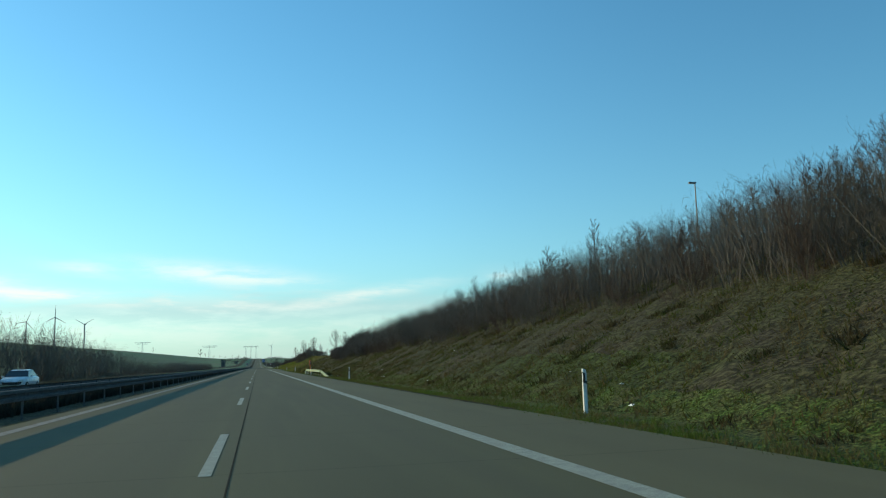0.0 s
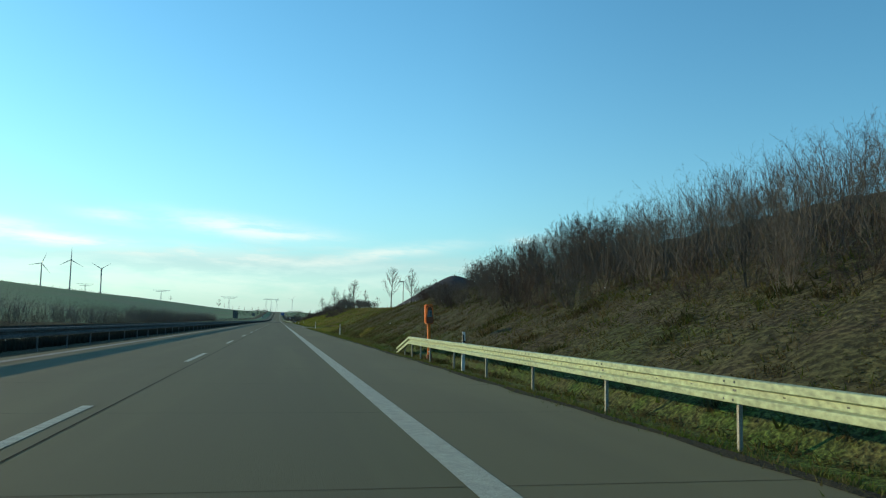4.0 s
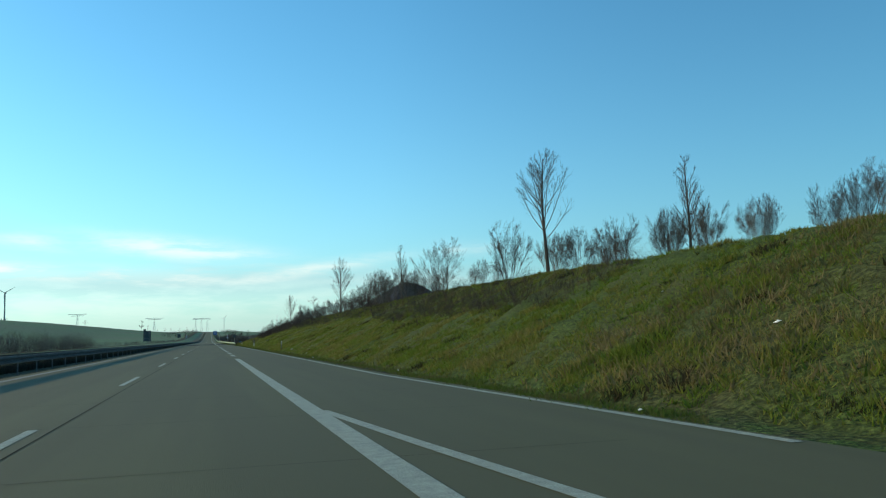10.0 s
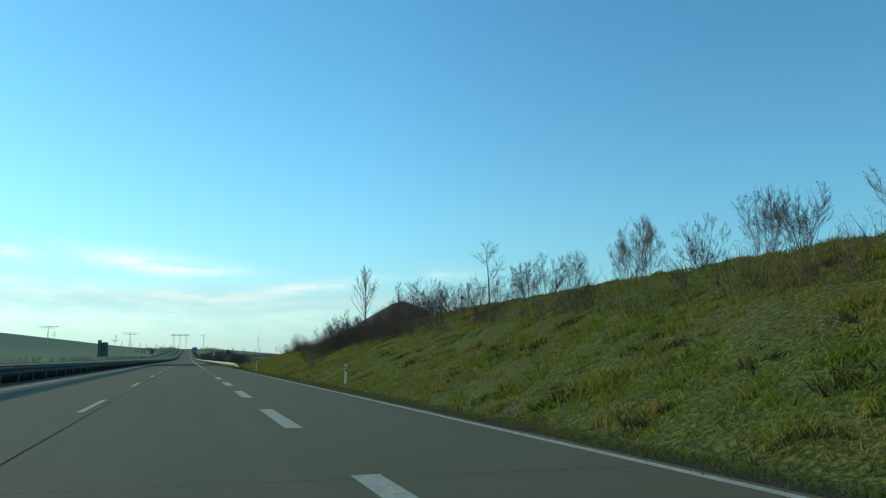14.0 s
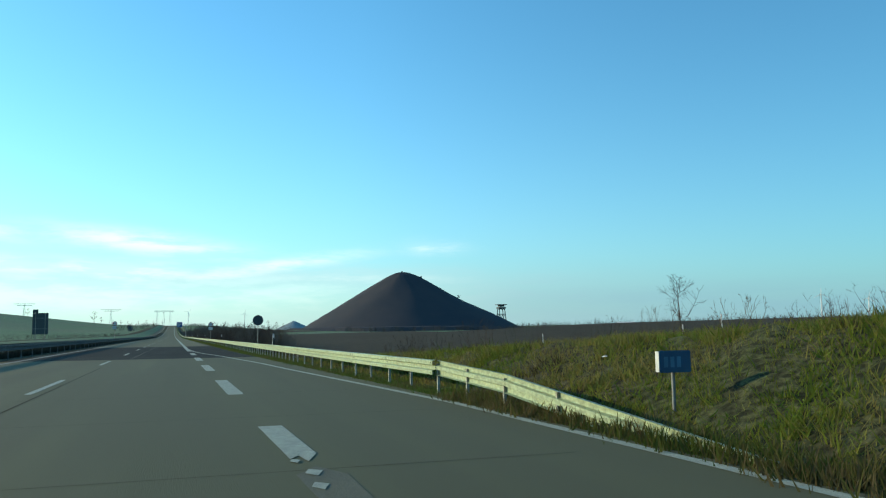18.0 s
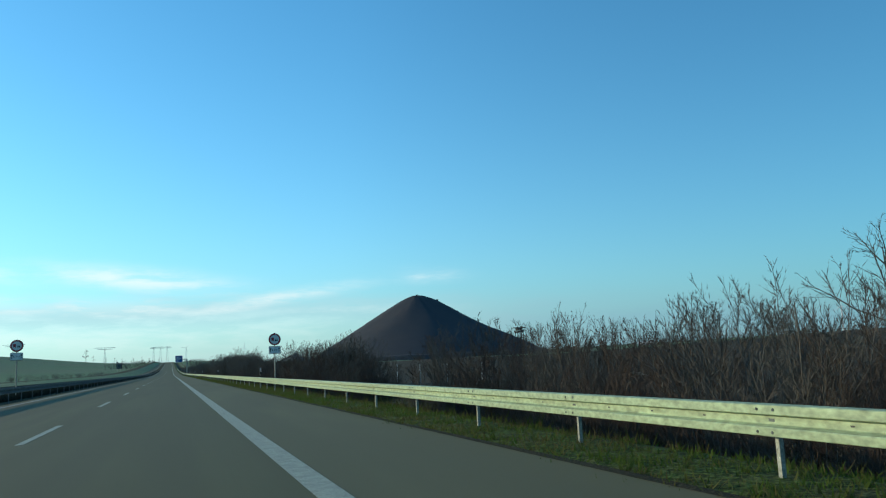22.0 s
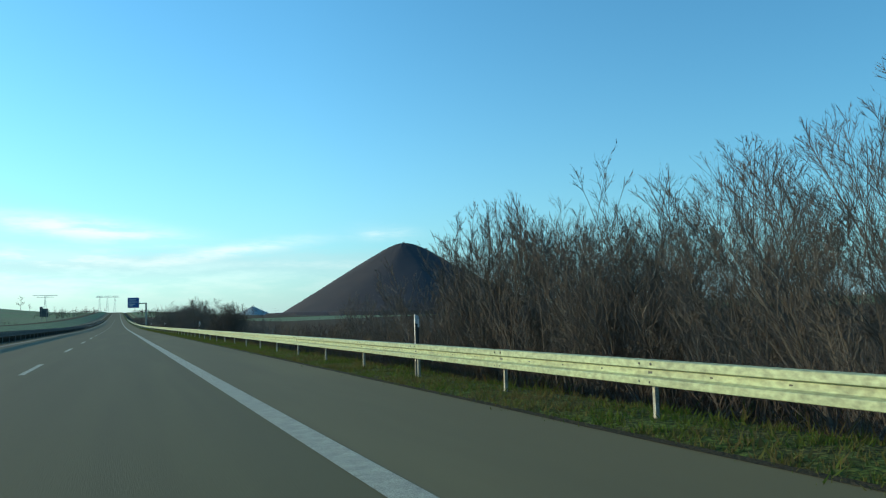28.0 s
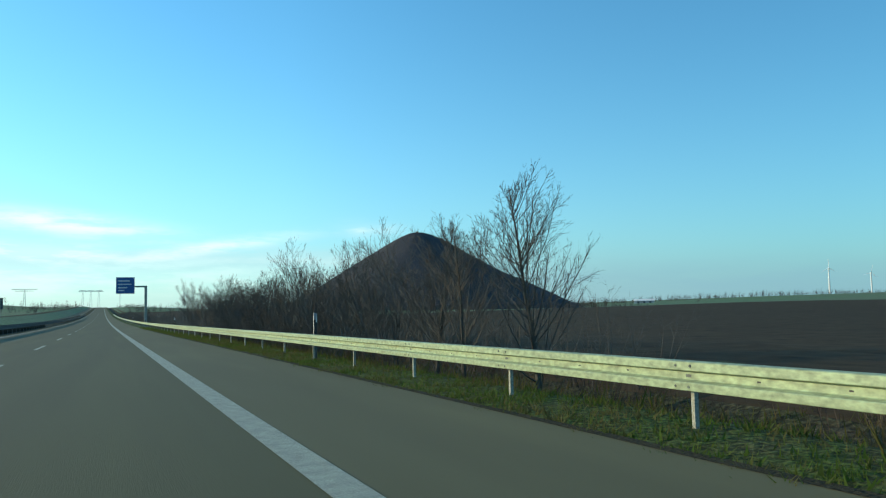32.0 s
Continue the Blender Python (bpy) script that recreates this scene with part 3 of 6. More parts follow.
        put("opposite_dash", mesh_from("opposite_dash", [(-13.4, y, .006), (-13.25, y, .006), (-13.25, y + 6, .006), (-13.4, y + 6, .006)], [(0, 1, 2, 3)], M_WHITE), opp)
    paint("opposite_edge_line", -9.3, -9.12, FAR_YS)
    # hatched wedge where the exit lane of the rest area joins
    paint("gore_line", lambda y: float(np.interp(y, [229, 232, 235.2, 240, 243, 246, 250.5], [7.25, 6.8, 6.2, 5.4, 5.05, 4.72, 4.28])) - .09, lambda y: float(np.interp(y, [229, 232, 235.2, 240, 243, 246, 250.5], [7.25, 6.8, 6.2, 5.4, 5.05, 4.72, 4.28])) + .09, [229, 230.5, 232, 233.6, 235.2, 237.6, 240, 243, 246, 250.5], 0.008)
    for y, xa, xb in ((236.7, 4.55, 5.1), (234.1, 4.42, 5.0), (231.4, 4.36, 5.0), (229.7, 5.35, 5.9), (228.6, 4.36, 5.3), (238.5, 4.5, 4.85)):
        put("hatch_bar", mesh_from("hatch_bar", [(xa, y, .006), (xb, y - .5, .006), (xb, y - .15, .006), (xa, y + .35, .006)], [(0, 1, 2, 3)], M_WORN), road, "worn hatching")
    # dirt washed along the pavement edge
    dirt = random.Random(77)
    for y0, y1 in ((20, 222), (262, 426), (470, 840)):
        yy = [y0 + 1.4 * k for k in range(int((y1 - y0) / 1.4))]
        wide = {y: dirt.uniform(0.05, 0.3 if y0 < 470 else 0.1) for y in yy}
        put("edge_dirt", mesh_from("edge_dirt", *strip(lambda y: right_edge(y) - wide[y] * 0.5, lambda y: right_edge(y) + (0.12 + wide[y] if 262 <= y0 < 430 else 0.12), yy, 0.004), M_DIRT), road, "dark dirt along the pavement edge")
    # exit lane of the rest area
    pts = RAMP
    v, f = [], []
    for k, (x, y) in enumerate(pts):
        a = Vector(pts[max(k - 1, 0)])
        b = Vector(pts[min(k + 1, len(pts) - 1)])
        n = (b - a).normalized()
        n = Vector((n.y, -n.x)) * -2.1
        zz = float(ramp_level(x)) + 0.004
        v += [(x - n.x, y - n.y, zz), (x + n.x, y + n.y, zz + 0.01)]
        if k:
            f.append((2 * k - 2, 2 * k, 2 * k + 1, 2 * k - 1))
    ramp = tagged(new("exit_lane", mesh_from("exit_lane", v, f, M_RAMP)), "asphalt exit lane of the rest area", "road", kind="structure")
    for side in (0, 1):
        w, ff = [], []
        for k in range(len(pts)):
            a, b = Vector(v[2 * k]), Vector(v[2 * k + 1])
            t = (b - a).normalized()
            p = a + t * 0.2 if side == 0 else b - t * 0.35
            w += [(*(p.xy), p.z + .006), (*((p + t * .14).xy), p.z + .006)]
            if k:
                ff.append((2 * k - 2, 2 * k, 2 * k + 1, 2 * k - 1))
        put("ramp_line", mesh_from("ramp_line", w, ff, M_WHITE), ramp)


roads()


# ---------------------------------------------------------------- crash barriers
def beam_profile():
    """Outline of a two-wave steel beam, across x (towards the road is negative) and z about its middle."""
    face = [(-0.01, -0.155), (-0.075, -0.145), (-0.08, -0.138), (-0.083, -0.066), (-0.078, -0.058), (-0.015, -0.042), (-0.008, -0.036), (-0.008, 0.036), (-0.015, 0.042), (-0.072, 0.054), (-0.078, 0.062), (-0.078, 0.140), (-0.07, 0.148), (0.0, 0.155)]
    return face, [(x + 0.006, z) for x, z in face]


def beam_mesh(length=4.0, mat=None):
    face, back = beam_profile()
    ring = face + back[::-1]
    n = len(ring)
    v = [(x, y, z) for y in (0.0, length) for x, z in ring]
    f = [(i, (i + 1) % n, n + (i + 1) % n, n + i) for i in range(n)]
    return mesh_from("beam", v, f, mat or M_STEEL)


BEAM, BEAM_SHADED = beam_mesh(4.0), beam_mesh(4.0, M_DARKSTEEL)
SLOT = mesh_from("bolt_slot", [(-0.010, 0, -0.007), (-0.010, 0.045, -0.009), (-0.010, 0.045, 0.009), (-0.010, 0, 0.007)], [(0, 1, 2, 3)], M_BLACK)


def post_mesh(h, mat=None):
    bm = bmesh.new()
    box(0.0, 0.05, -0.025, -0.019, -1.2, h, bm=bm)
    box(0.0, 0.008, -0.019, 0.025, -1.2, h, bm=bm)
    box(0.042, 0.05, -0.019, 0.025, -1.2, h, bm=bm)
    me = bpy.data.meshes.new("post")
    bm.to_mesh(me)
    bm.free()
    me.materials.append(mat or M_POST)
    return me


def plate_mesh():
    bm = box(-0.010, -0.006, -0.04, 0.04, -0.014, 0.014)
    me = bpy.data.meshes.new("splice_plate")
    bm.to_mesh(me)
    bm.free()
    me.materials.append(M_DARKSTEEL)
    return me


def bolt_mesh():
    bm = tube((-0.018, 0, 0), (0, 0, 0), 0.014, 0.016, 6)
    me = bpy.data.meshes.new("bolt")
    bm.to_mesh(me)
    bm.free()
    me.materials.append(M_DARKSTEEL)
    return me


BOLT_ME = bolt_mesh()
POST_ME, POST_SHADED, PLATE_ME = post_mesh(0.62), post_mesh(0.62, M_DARKSTEEL), plate_mesh()


def end_beam(parent, x0, y0, x1, y1, z0, z1):
    """A beam that runs down into the ground, from its high end to its low one."""
    d = Vector((x1 - x0, y1 - y0, z1 - z0))
    me = beam_mesh(d.length)
    yaw = math.degrees(math.atan2(-d.x, d.y))
    tilt = math.degrees(math.asin(d.z / d.length))
    return put("end_beam", me, parent, "sloping end of the beam", at=pose(x0, y0, z0, tilt, 0, yaw))


def guardrail(name, label, x, nodes, z=0.50, facing=1, extra=(), slots=True, beam=None):
    """A barrier with a beam from node to node and a post at each; extra posts stand between them."""
    t = thing(name, label, "crash barrier", (x, 0, 0), "crash barriers")
    post = POST_SHADED if beam else POST_ME
    flip = Matrix.Diagonal((facing, 1, 1, 1))
    for y, y2 in zip(nodes, nodes[1:]):
        y, span = float(y), float(y2 - y)
        a, b = float(road_z(y)), float(road_z(y + span))
        put("beam", beam or BEAM, t, at=pose(0, y, z + a, math.degrees(math.atan2(b - a, span))) @ Matrix.Diagonal((facing, span / 4.0, 1, 1)))
        put("post", post, t, at=Matrix.Translation((0.03 * facing, y, a + z - 0.535)) @ flip)
        if slots and y < 860:
            put("splice_plate", PLATE_ME, t, at=Matrix.Translation((0, y, z + a)))
            for dy, dz in ((-0.11, 0.105), (0.11, 0.105), (-0.08, -0.105), (0.12, -0.105)):
                put("bolt", BOLT_ME, t, at=Matrix.Translation((-0.07, y + dy, z + a + dz)))
            for dy in (0.25, 0.5, 0.75):
                put("bolt_slot", SLOT, t, at=Matrix.Translation((-0.003, y + dy * span, z + a)))
    for y in extra:
        put("post", post, t, at=Matrix.Translation((0.03 * facing, float(y), float(road_z(y)) + z - 0.535)) @ flip)
    return t


def spaced(*runs):
    """Nodes from y to y in so many even steps, run after run."""
    out = [runs[0][0]]
    for a, b, n in runs:
        out += list(np.linspace(a, b, n + 1)[1:])
    return out


RAIL_X = 8.08
rail = guardrail("guardrail", "galvanised steel crash barrier with sloping ends on the grass verge", 7.95, spaced((98.8, 114.8, 4), (114.8, 118.85, 1), (118.85, 122.9, 1), (122.9, 127.2, 1)), 0.50, extra=(124.9, 126.95))
end_beam(rail, 0, 127.2, 0.1, 131.2, 0.50, -0.08)
put("post", POST_ME, rail, at=Matrix.Translation((0.08, 129.2, -0.36)))
end_beam(rail, 0, 98.8, 0.25, 90.0, 0.50, -0.2)
nodes = spaced((438.4, 521.2, 21), (521.2, 533.05, 3), (533.05, 544.95, 3), (544.95, 548.97, 1), (548.97, 567.84, 5), (567.84, 579.45, 3), (579.45, 636.2, 14), (636.2, 647.9, 3), (647.9, 660.85, 3), (660.85, 664.8, 1),
               (664.8, 685.15, 5), (685.15, 689.2, 1), (689.2, 706.2, 4), (706.2, 722.0, 4), (722.0, 729.35, 2), (729.35, 733.35, 1), (733.35, 752.88, 5), (752.88, 1240, 122))
between = [y + 2.0 for y in nodes if y < 457 or 493 < y < 507] + [y + f for y in nodes if 457 < y < 493 for f in (1.3, 2.6)]
rail = guardrail("guardrail", "long galvanised steel crash barrier along the verge", RAIL_X, nodes, 0.505, extra=between)
end_beam(rail, 0, 438.4, 0.02, 434.9, 0.505, 0.38)
end_beam(rail, 0.02, 434.9, 0.0, 427.9, 0.38, -0.18)
for y, h in ((436.7, -0.08), (434.93, -0.16), (433.0, -0.26)):
    put("post", POST_ME, rail, at=Matrix.Translation((0.04, y, h)))
# both median barriers wear the dark steel, their shade put into its colour
guardrail("median_guardrail", "steel crash barrier in the median, shade put into its dark colour", -5.55, np.arange(-40, 1204, 4.0), 0.66, -1, slots=False, beam=BEAM_SHADED)
guardrail("median_guardrail", "steel crash barrier of the opposite carriageway", -8.15, np.arange(-40, 1204, 4.0), 0.63, slots=False, beam=BEAM_SHADED)


# ---------------------------------------------------------------- marker posts
def marker_post(shaft=M_PLASTIC, label="white plastic marker post with black band and reflector", low=0.69, skin=M_PLASTIC):
    t = thing("delineator_post", label, "marker post", group="marker posts")
    v = []
    prof = [(-0.045, -0.03), (0.0, -0.045), (0.045, -0.03), (0.04, 0.045), (-0.04, 0.045)]
    n = len(prof)

    def ring(z, s=1.0, slant=0.0):
        return [(x * s, y * s, z + slant * (x + 0.06)) for x, y in prof]

    def shell(name, levels, mat, parent, label=""):
        v = [p for lv in levels for p in ring(*lv)]
        f = [(k * n + i, k * n + (i + 1) % n, (k + 1) * n + (i + 1) % n, (k + 1) * n + i) for k in range(len(levels) - 1) for i in range(n)]
        f += [tuple(range(n))[::-1], tuple((len(levels) - 1) * n + i for i in range(n))]
        return put(name, mesh_from(name, v, f, mat), parent, label)
    shell("shaft", [(-0.35, 1.1), (0.0, 1.08), (low, 1.0)], shaft, t)
    band = shell("band", [(low, 1.005, -0.5), (0.93 if low > 0.5 else 0.82, 1.005, -0.5)], M_BLACK, t, "slanted black band")
    put("reflector", mesh_from("reflector", [(0.002, -0.060, .72), (0.045, -0.048, .72), (0.045, -0.048, .90), (0.002, -0.060, .90)], [(0, 1, 2, 3)], M_REFL), band, "silver reflector")
    shell("cap", [(0.90 if low > 0.5 else 0.79, 1.0, -0.5), (0.98, 0.98, -0.3), (1.0, 0.8, -0.3)], skin, t)
    # near-white strip down the left edge paints the sunlit side
    put("lit_edge", mesh_from("lit_edge", [(-0.052, -0.03, 0.0), (-0.047, -0.038, 0.0), (-0.047, -0.038, .9), (-0.052, -0.03, .9), (-0.052, -0.012, 0.0), (-0.052, -0.012, .9)], [(0, 1, 2, 3), (4, 0, 3, 5)], M_PIPE), t, "pale strip painted as the sunlit edge")
    return t


def markers():
    base = marker_post()
    first = True
    for k in range(0, 22):
        y = 17.74 + 50 * k + {11: 0.46, 13: 1.4, 14: 0.86, 15: 1.2}.get(k, 0.0)
        x = 8.05 if k <= 4 else (9.15 if k <= 8 else 8.2)
        z = 0.0 if k <= 8 else 0.28
        if k == 5:
            continue
        m = Matrix.Translation((x, y, z + float(road_z(y))))
        if k == 6:
            marker_post(M_DARKPLASTIC, "marker post coloured dark for its unlit front, with a painted lit edge").matrix_basis = m @ Matrix.Translation((0.07, 0, -0.14)) @ Matrix.Diagonal((1, 1, 1.14, 1))
            continue
        if k >= 9:
            if k == 9:
                railed = marker_post(M_DARKPLASTIC, "marker post with shade-dark shaft, painted lit edge and long black panel behind the barrier", 0.36, M_SHADE)
                railed.matrix_basis = m
            else:
                copy_thing(railed, m)
        elif first:
            base.matrix_basis = m
            first = False
        else:
            copy_thing(base, m)


markers()


# ---------------------------------------------------------------- bare trees and shrubs
class Wood:
    """Collects tapering three- to six-sided twigs into one mesh."""

    def __init__(self):
        self.v, self.f = [], []

    def limb(self, pts, r0, r1, sides):
        base = len(self.v)
        m = len(pts)
        for k, p in enumerate(pts):
            d = (pts[min(k + 1, m - 1)] - pts[max(k - 1, 0)]).normalized()
            u = d.orthogonal().normalized()
            w = d.cross(u)
            r = r0 + (r1 - r0) * k / (m - 1)
            for s in range(sides):
                a = 2 * math.pi * s / sides
                self.v.append(p + (u * math.cos(a) + w * math.sin(a)) * r)
        for k in range(m - 1):
            for s in range(sides):
                a, b = base + k * sides + s, base + k * sides + (s + 1) % sides
                self.f.append((a, b, b + sides, a + sides))

    def twig(self, pts, r):
        """A hair-thin tapering blade."""
        base, m = len(self.v), len(pts)
        d = (pts[-1] - pts[0]).normalized()
        u = d.orthogonal().normalized()
        u = u * math.cos(base) + d.cross(u) * math.sin(base)
        for k, p in enumerate(pts[:-1]):
            w = u * r * (1 - 0.6 * k / (m - 1))
            self.v += [p - w, p + w]
        self.v.append(pts[-1])
        for k in range(m - 2):
            a = base + 2 * k
            self.f.append((a, a + 1, a + 3, a + 2))
        e = base + 2 * (m - 2)
        self.f.append((e, e + 1, e + 2))

    def mesh(self, name, mat):
        return mesh_from(name, self.v, self.f, mat)


def grow(rng, start, direction, length, segs, wander, lift):
    pts, d, p = [start.copy()], direction.normalized(), start.copy()
    for _ in range(segs):
        d = (d + Vector((rng.uniform(-1, 1), rng.uniform(-1, 1), rng.uniform(-1, 1))) * wander + Vector((0, 0, lift))).normalized()
        p = p + d * (length / segs)
        pts.append(p.copy())
    return pts


def branch_out(rng, wood, pts, r, length, level, levels, spec):
    """Side shoots along a limb, cut back where they would leave the crown's outline."""
    for _ in range(spec["count"][level]):
        t = spec["from"][level] + (1 - spec["from"][level]) * rng.random() ** 0.85
        k = min(int(t * (len(pts) - 1)), len(pts) - 2)
        p = pts[k].lerp(pts[k + 1], t * (len(pts) - 1) - k)
        along = (pts[k + 1] - pts[k]).normalized()
        side = along.orthogonal().normalized()
        side.rotate(Matrix.Rotation(rng.uniform(0, 2 * math.pi), 3, along))
        ang = radians(rng.uniform(*spec["angle"][level]))
        d = along * math.cos(ang) + side * math.sin(ang)
        ln = length * spec["ratio"][level] * rng.uniform(0.6, 1.1) * (1.15 - spec.get("taper", 0.55) * t)
        if "inside" in spec:
            up = Vector((0, 0, spec["lift"][level] * spec["segs"][level] * 0.5))
            for _ in range(5):
                if spec["inside"](p + (d + up).normalized() * ln) <= 1.0:
                    break
                ln *= 0.68
        rr = max(r * (1 - 0.6 * t) * spec["thin"][level], 0.0045)
        sub = grow(rng, p, d, ln, spec["segs"][level], spec["wander"][level], spec["lift"][level])
        if level + 1 < levels and level < spec.get("solid", 1):
            wood.limb(sub, rr, max(rr * 0.3, 0.003), 3)
        else:
            wood.twig(sub, max(rr * 0.8, spec.get("hair", 0.0036)))
        if level + 1 < levels:
            branch_out(rng, wood, sub, rr, ln, level + 1, levels, spec)


def dome(rng, centre, radius, half):
    """An uneven egg: below 1 inside it."""
    ph = [rng.uniform(0, 6.28) for _ in range(4)]

    def inside(p):
        a = math.atan2(p.y, p.x)
        h = (p.z - centre) / half
        k = 1 + 0.13 * math.sin(2 * a + ph[0]) + 0.10 * math.sin(5 * a + ph[1] + 2 * h) + 0.08 * math.sin(4 * h + ph[2])
        return (math.hypot(p.x, p.y) / (radius * k)) ** 2 + (abs(h) / (1 + 0.08 * math.sin(3 * a + ph[3]))) ** 3
    return inside


def oval(bole, top, radius):
    """The crown of a young tree, widest below its middle."""
    def inside(p):
        u = (p.z - bole * 0.8) / (top - bole * 0.8)
        if u <= 0.0 or u >= 1.0:
            return 9.0
        return math.hypot(p.x, p.y) / (radius * math.sin(math.pi * u ** 0.72) ** 0.75)
    return inside


def make_tree(seed, height=7.6, bole=2.3, mat=M_BARK, label="bare young roadside tree with an upright oval crown", levels=3, spec=None, name="tree", lean=0.02, radius=None):
    rng = random.Random(seed)
    t = thing(name, label, "tree", group="bare trees")
    trunk, crown = Wood(), Wood()
    r = 0.0150 * height
    spine = grow(rng, Vector((0, 0, -0.4)), Vector((rng.uniform(-lean, lean), rng.uniform(-lean, lean), 1)), height * 0.93, 9, 0.05, 0.05)
    trunk.limb(spine, r, r * 0.12, 7)
    spec = dict(spec)
    spec["from"] = (bole / height, 0.25, 0.15)
    if radius:
        spec["inside"] = oval(bole, height, radius)
    branch_out(rng, crown, spine, r, height, 0, levels, spec)
    put("trunk", trunk.mesh("trunk", mat), t)
    put("crown", crown.mesh("crown", M_TWIG), t, "bare crown of fine twigs")
    return t


def make_shrub(seed, height=3.4, spread=1.0, stems=15, mat=None, label="leafless shrub of dense brown twigs", name="shrub", group="roadside shrubs", counts=(11, 9, 5), hair=0.0038, low=0.42):
    rng = random.Random(seed)
    t = thing(name, label, "shrub", group=group)
    first, crown = Wood(), Wood()
    inside = dome(rng, low * height, 0.46 * height * spread, (1 - low) * height)
    spec = dict(taper=0.55, count=counts, ratio=(0.48, 0.46, 0.52), angle=((18, 46), (16, 44), (14, 42)), segs=(3, 2, 1), wander=(0.10, 0.12, 0.10), lift=(0.11, 0.09, 0.06), thin=(0.42, 0.5, 0.6), hair=hair, inside=inside)
    spec["from"] = (0.16, 0.15, 0.15)
    for k in range(stems):
        a = rng.uniform(0, 2 * math.pi)
        tilt = (rng.uniform(0.0, 1.0) ** 0.6) * 0.75 * spread
        d = Vector((math.cos(a) * tilt, math.sin(a) * tilt, 1))
        o = Vector((math.cos(a), math.sin(a), 0)) * rng.uniform(0.0, 0.36) * spread + Vector((0, 0, -0.3))
        ln = height * rng.uniform(0.85, 1.1)
        while inside(o + d.normalized() * ln * 1.05) > 1.0 and ln > 0.4 * height:
            ln *= 0.93
        pts = grow(rng, o, d, ln, 6, 0.06, 0.04)
        r = 0.0052 * height * rng.uniform(0.6, 1.0)
        (first if k == 0 else crown).limb(pts, r, 0.005, 3)
        branch_out(rng, crown, pts, r, ln, 0, 3, spec)
    put("stem", first.mesh("stem", M_BARK), t)
    put("crown", crown.mesh("crown", mat or M_TWIG), t)
    return t


def scrub(name, label, spots, seed, mat, height=3.0, stems=9, counts=(8, 5), thick=0.011):
    """Far thickets that nobody could count, as one mesh."""
    rng = random.Random(seed)
    bases = []
    for k in range(4):
        w = Wood()
        spec = dict(count=counts + (2,), ratio=(0.3, 0.5, 0.6), angle=((22, 52), (25, 60), (20, 60)), segs=(2, 1, 1), wander=(0.1, 0.12, 0.15), lift=(0.08, 0.05, 0.02), thin=(0.9, 0.9, 0.7), solid=0)
        spec["from"] = (0.1, 0.1, 0.1)
        for _ in range(stems):
            a, tilt = rng.uniform(0, 2 * math.pi), rng.uniform(0, 0.7)
            pts = grow(rng, Vector((math.cos(a) * .3, math.sin(a) * .3, -0.3)), Vector((math.cos(a) * tilt, math.sin(a) * tilt, 1)), height * rng.uniform(.7, 1.05), 4, 0.1, 0.03)
            w.twig(pts, thick)
            branch_out(rng, w, pts, thick, height, 0, 2, spec)
        bases.append((np.array([tuple(p) for p in w.v]), w.f))
    V, F, o = [], [], 0
    for x, y, s in spots:
        bv, bf = bases[rng.randrange(4)]
        a = rng.uniform(0, 6.28)
        c, sn = math.cos(a) * s, math.sin(a) * s
        v = np.stack([bv[:, 0] * c - bv[:, 1] * sn + x, bv[:, 0] * sn + bv[:, 1] * c + y, bv[:, 2] * s + float(ground_z(x, y))], 1)
        V.append(v)
        F.extend(tuple(i + o for i in face) for face in bf)
        o += len(v)
    return tagged(new(name, mesh_from(name, np.concatenate(V), F, mat)), label, "scrub", kind="stuff")


def place(kinds, spots):
    """Stand copies of the kinds at (x, y, height factor, kind index)."""
    used = set()
    rng = random.Random(11)
    for x, y, s, k in spots:
        z = float(ground_z(x, y)) - 0.03
        m = Matrix.LocRotScale((x, y, z), Euler((0, 0, rng.uniform(0, 6.28))), None)
        src = kinds[k]
        if k in used:
            ob = copy_thing(src, m)
        else:
            ob = src
            ob.matrix_basis = m
            used.add(k)
        ob.scale = (s * rng.uniform(0.9, 1.1),) * 2 + (s,)
    for k, src in enumerate(kinds):
        if k not in used:
            src.location = (60 + 3 * k, 300, float(ground_z(60 + 3 * k, 300)))


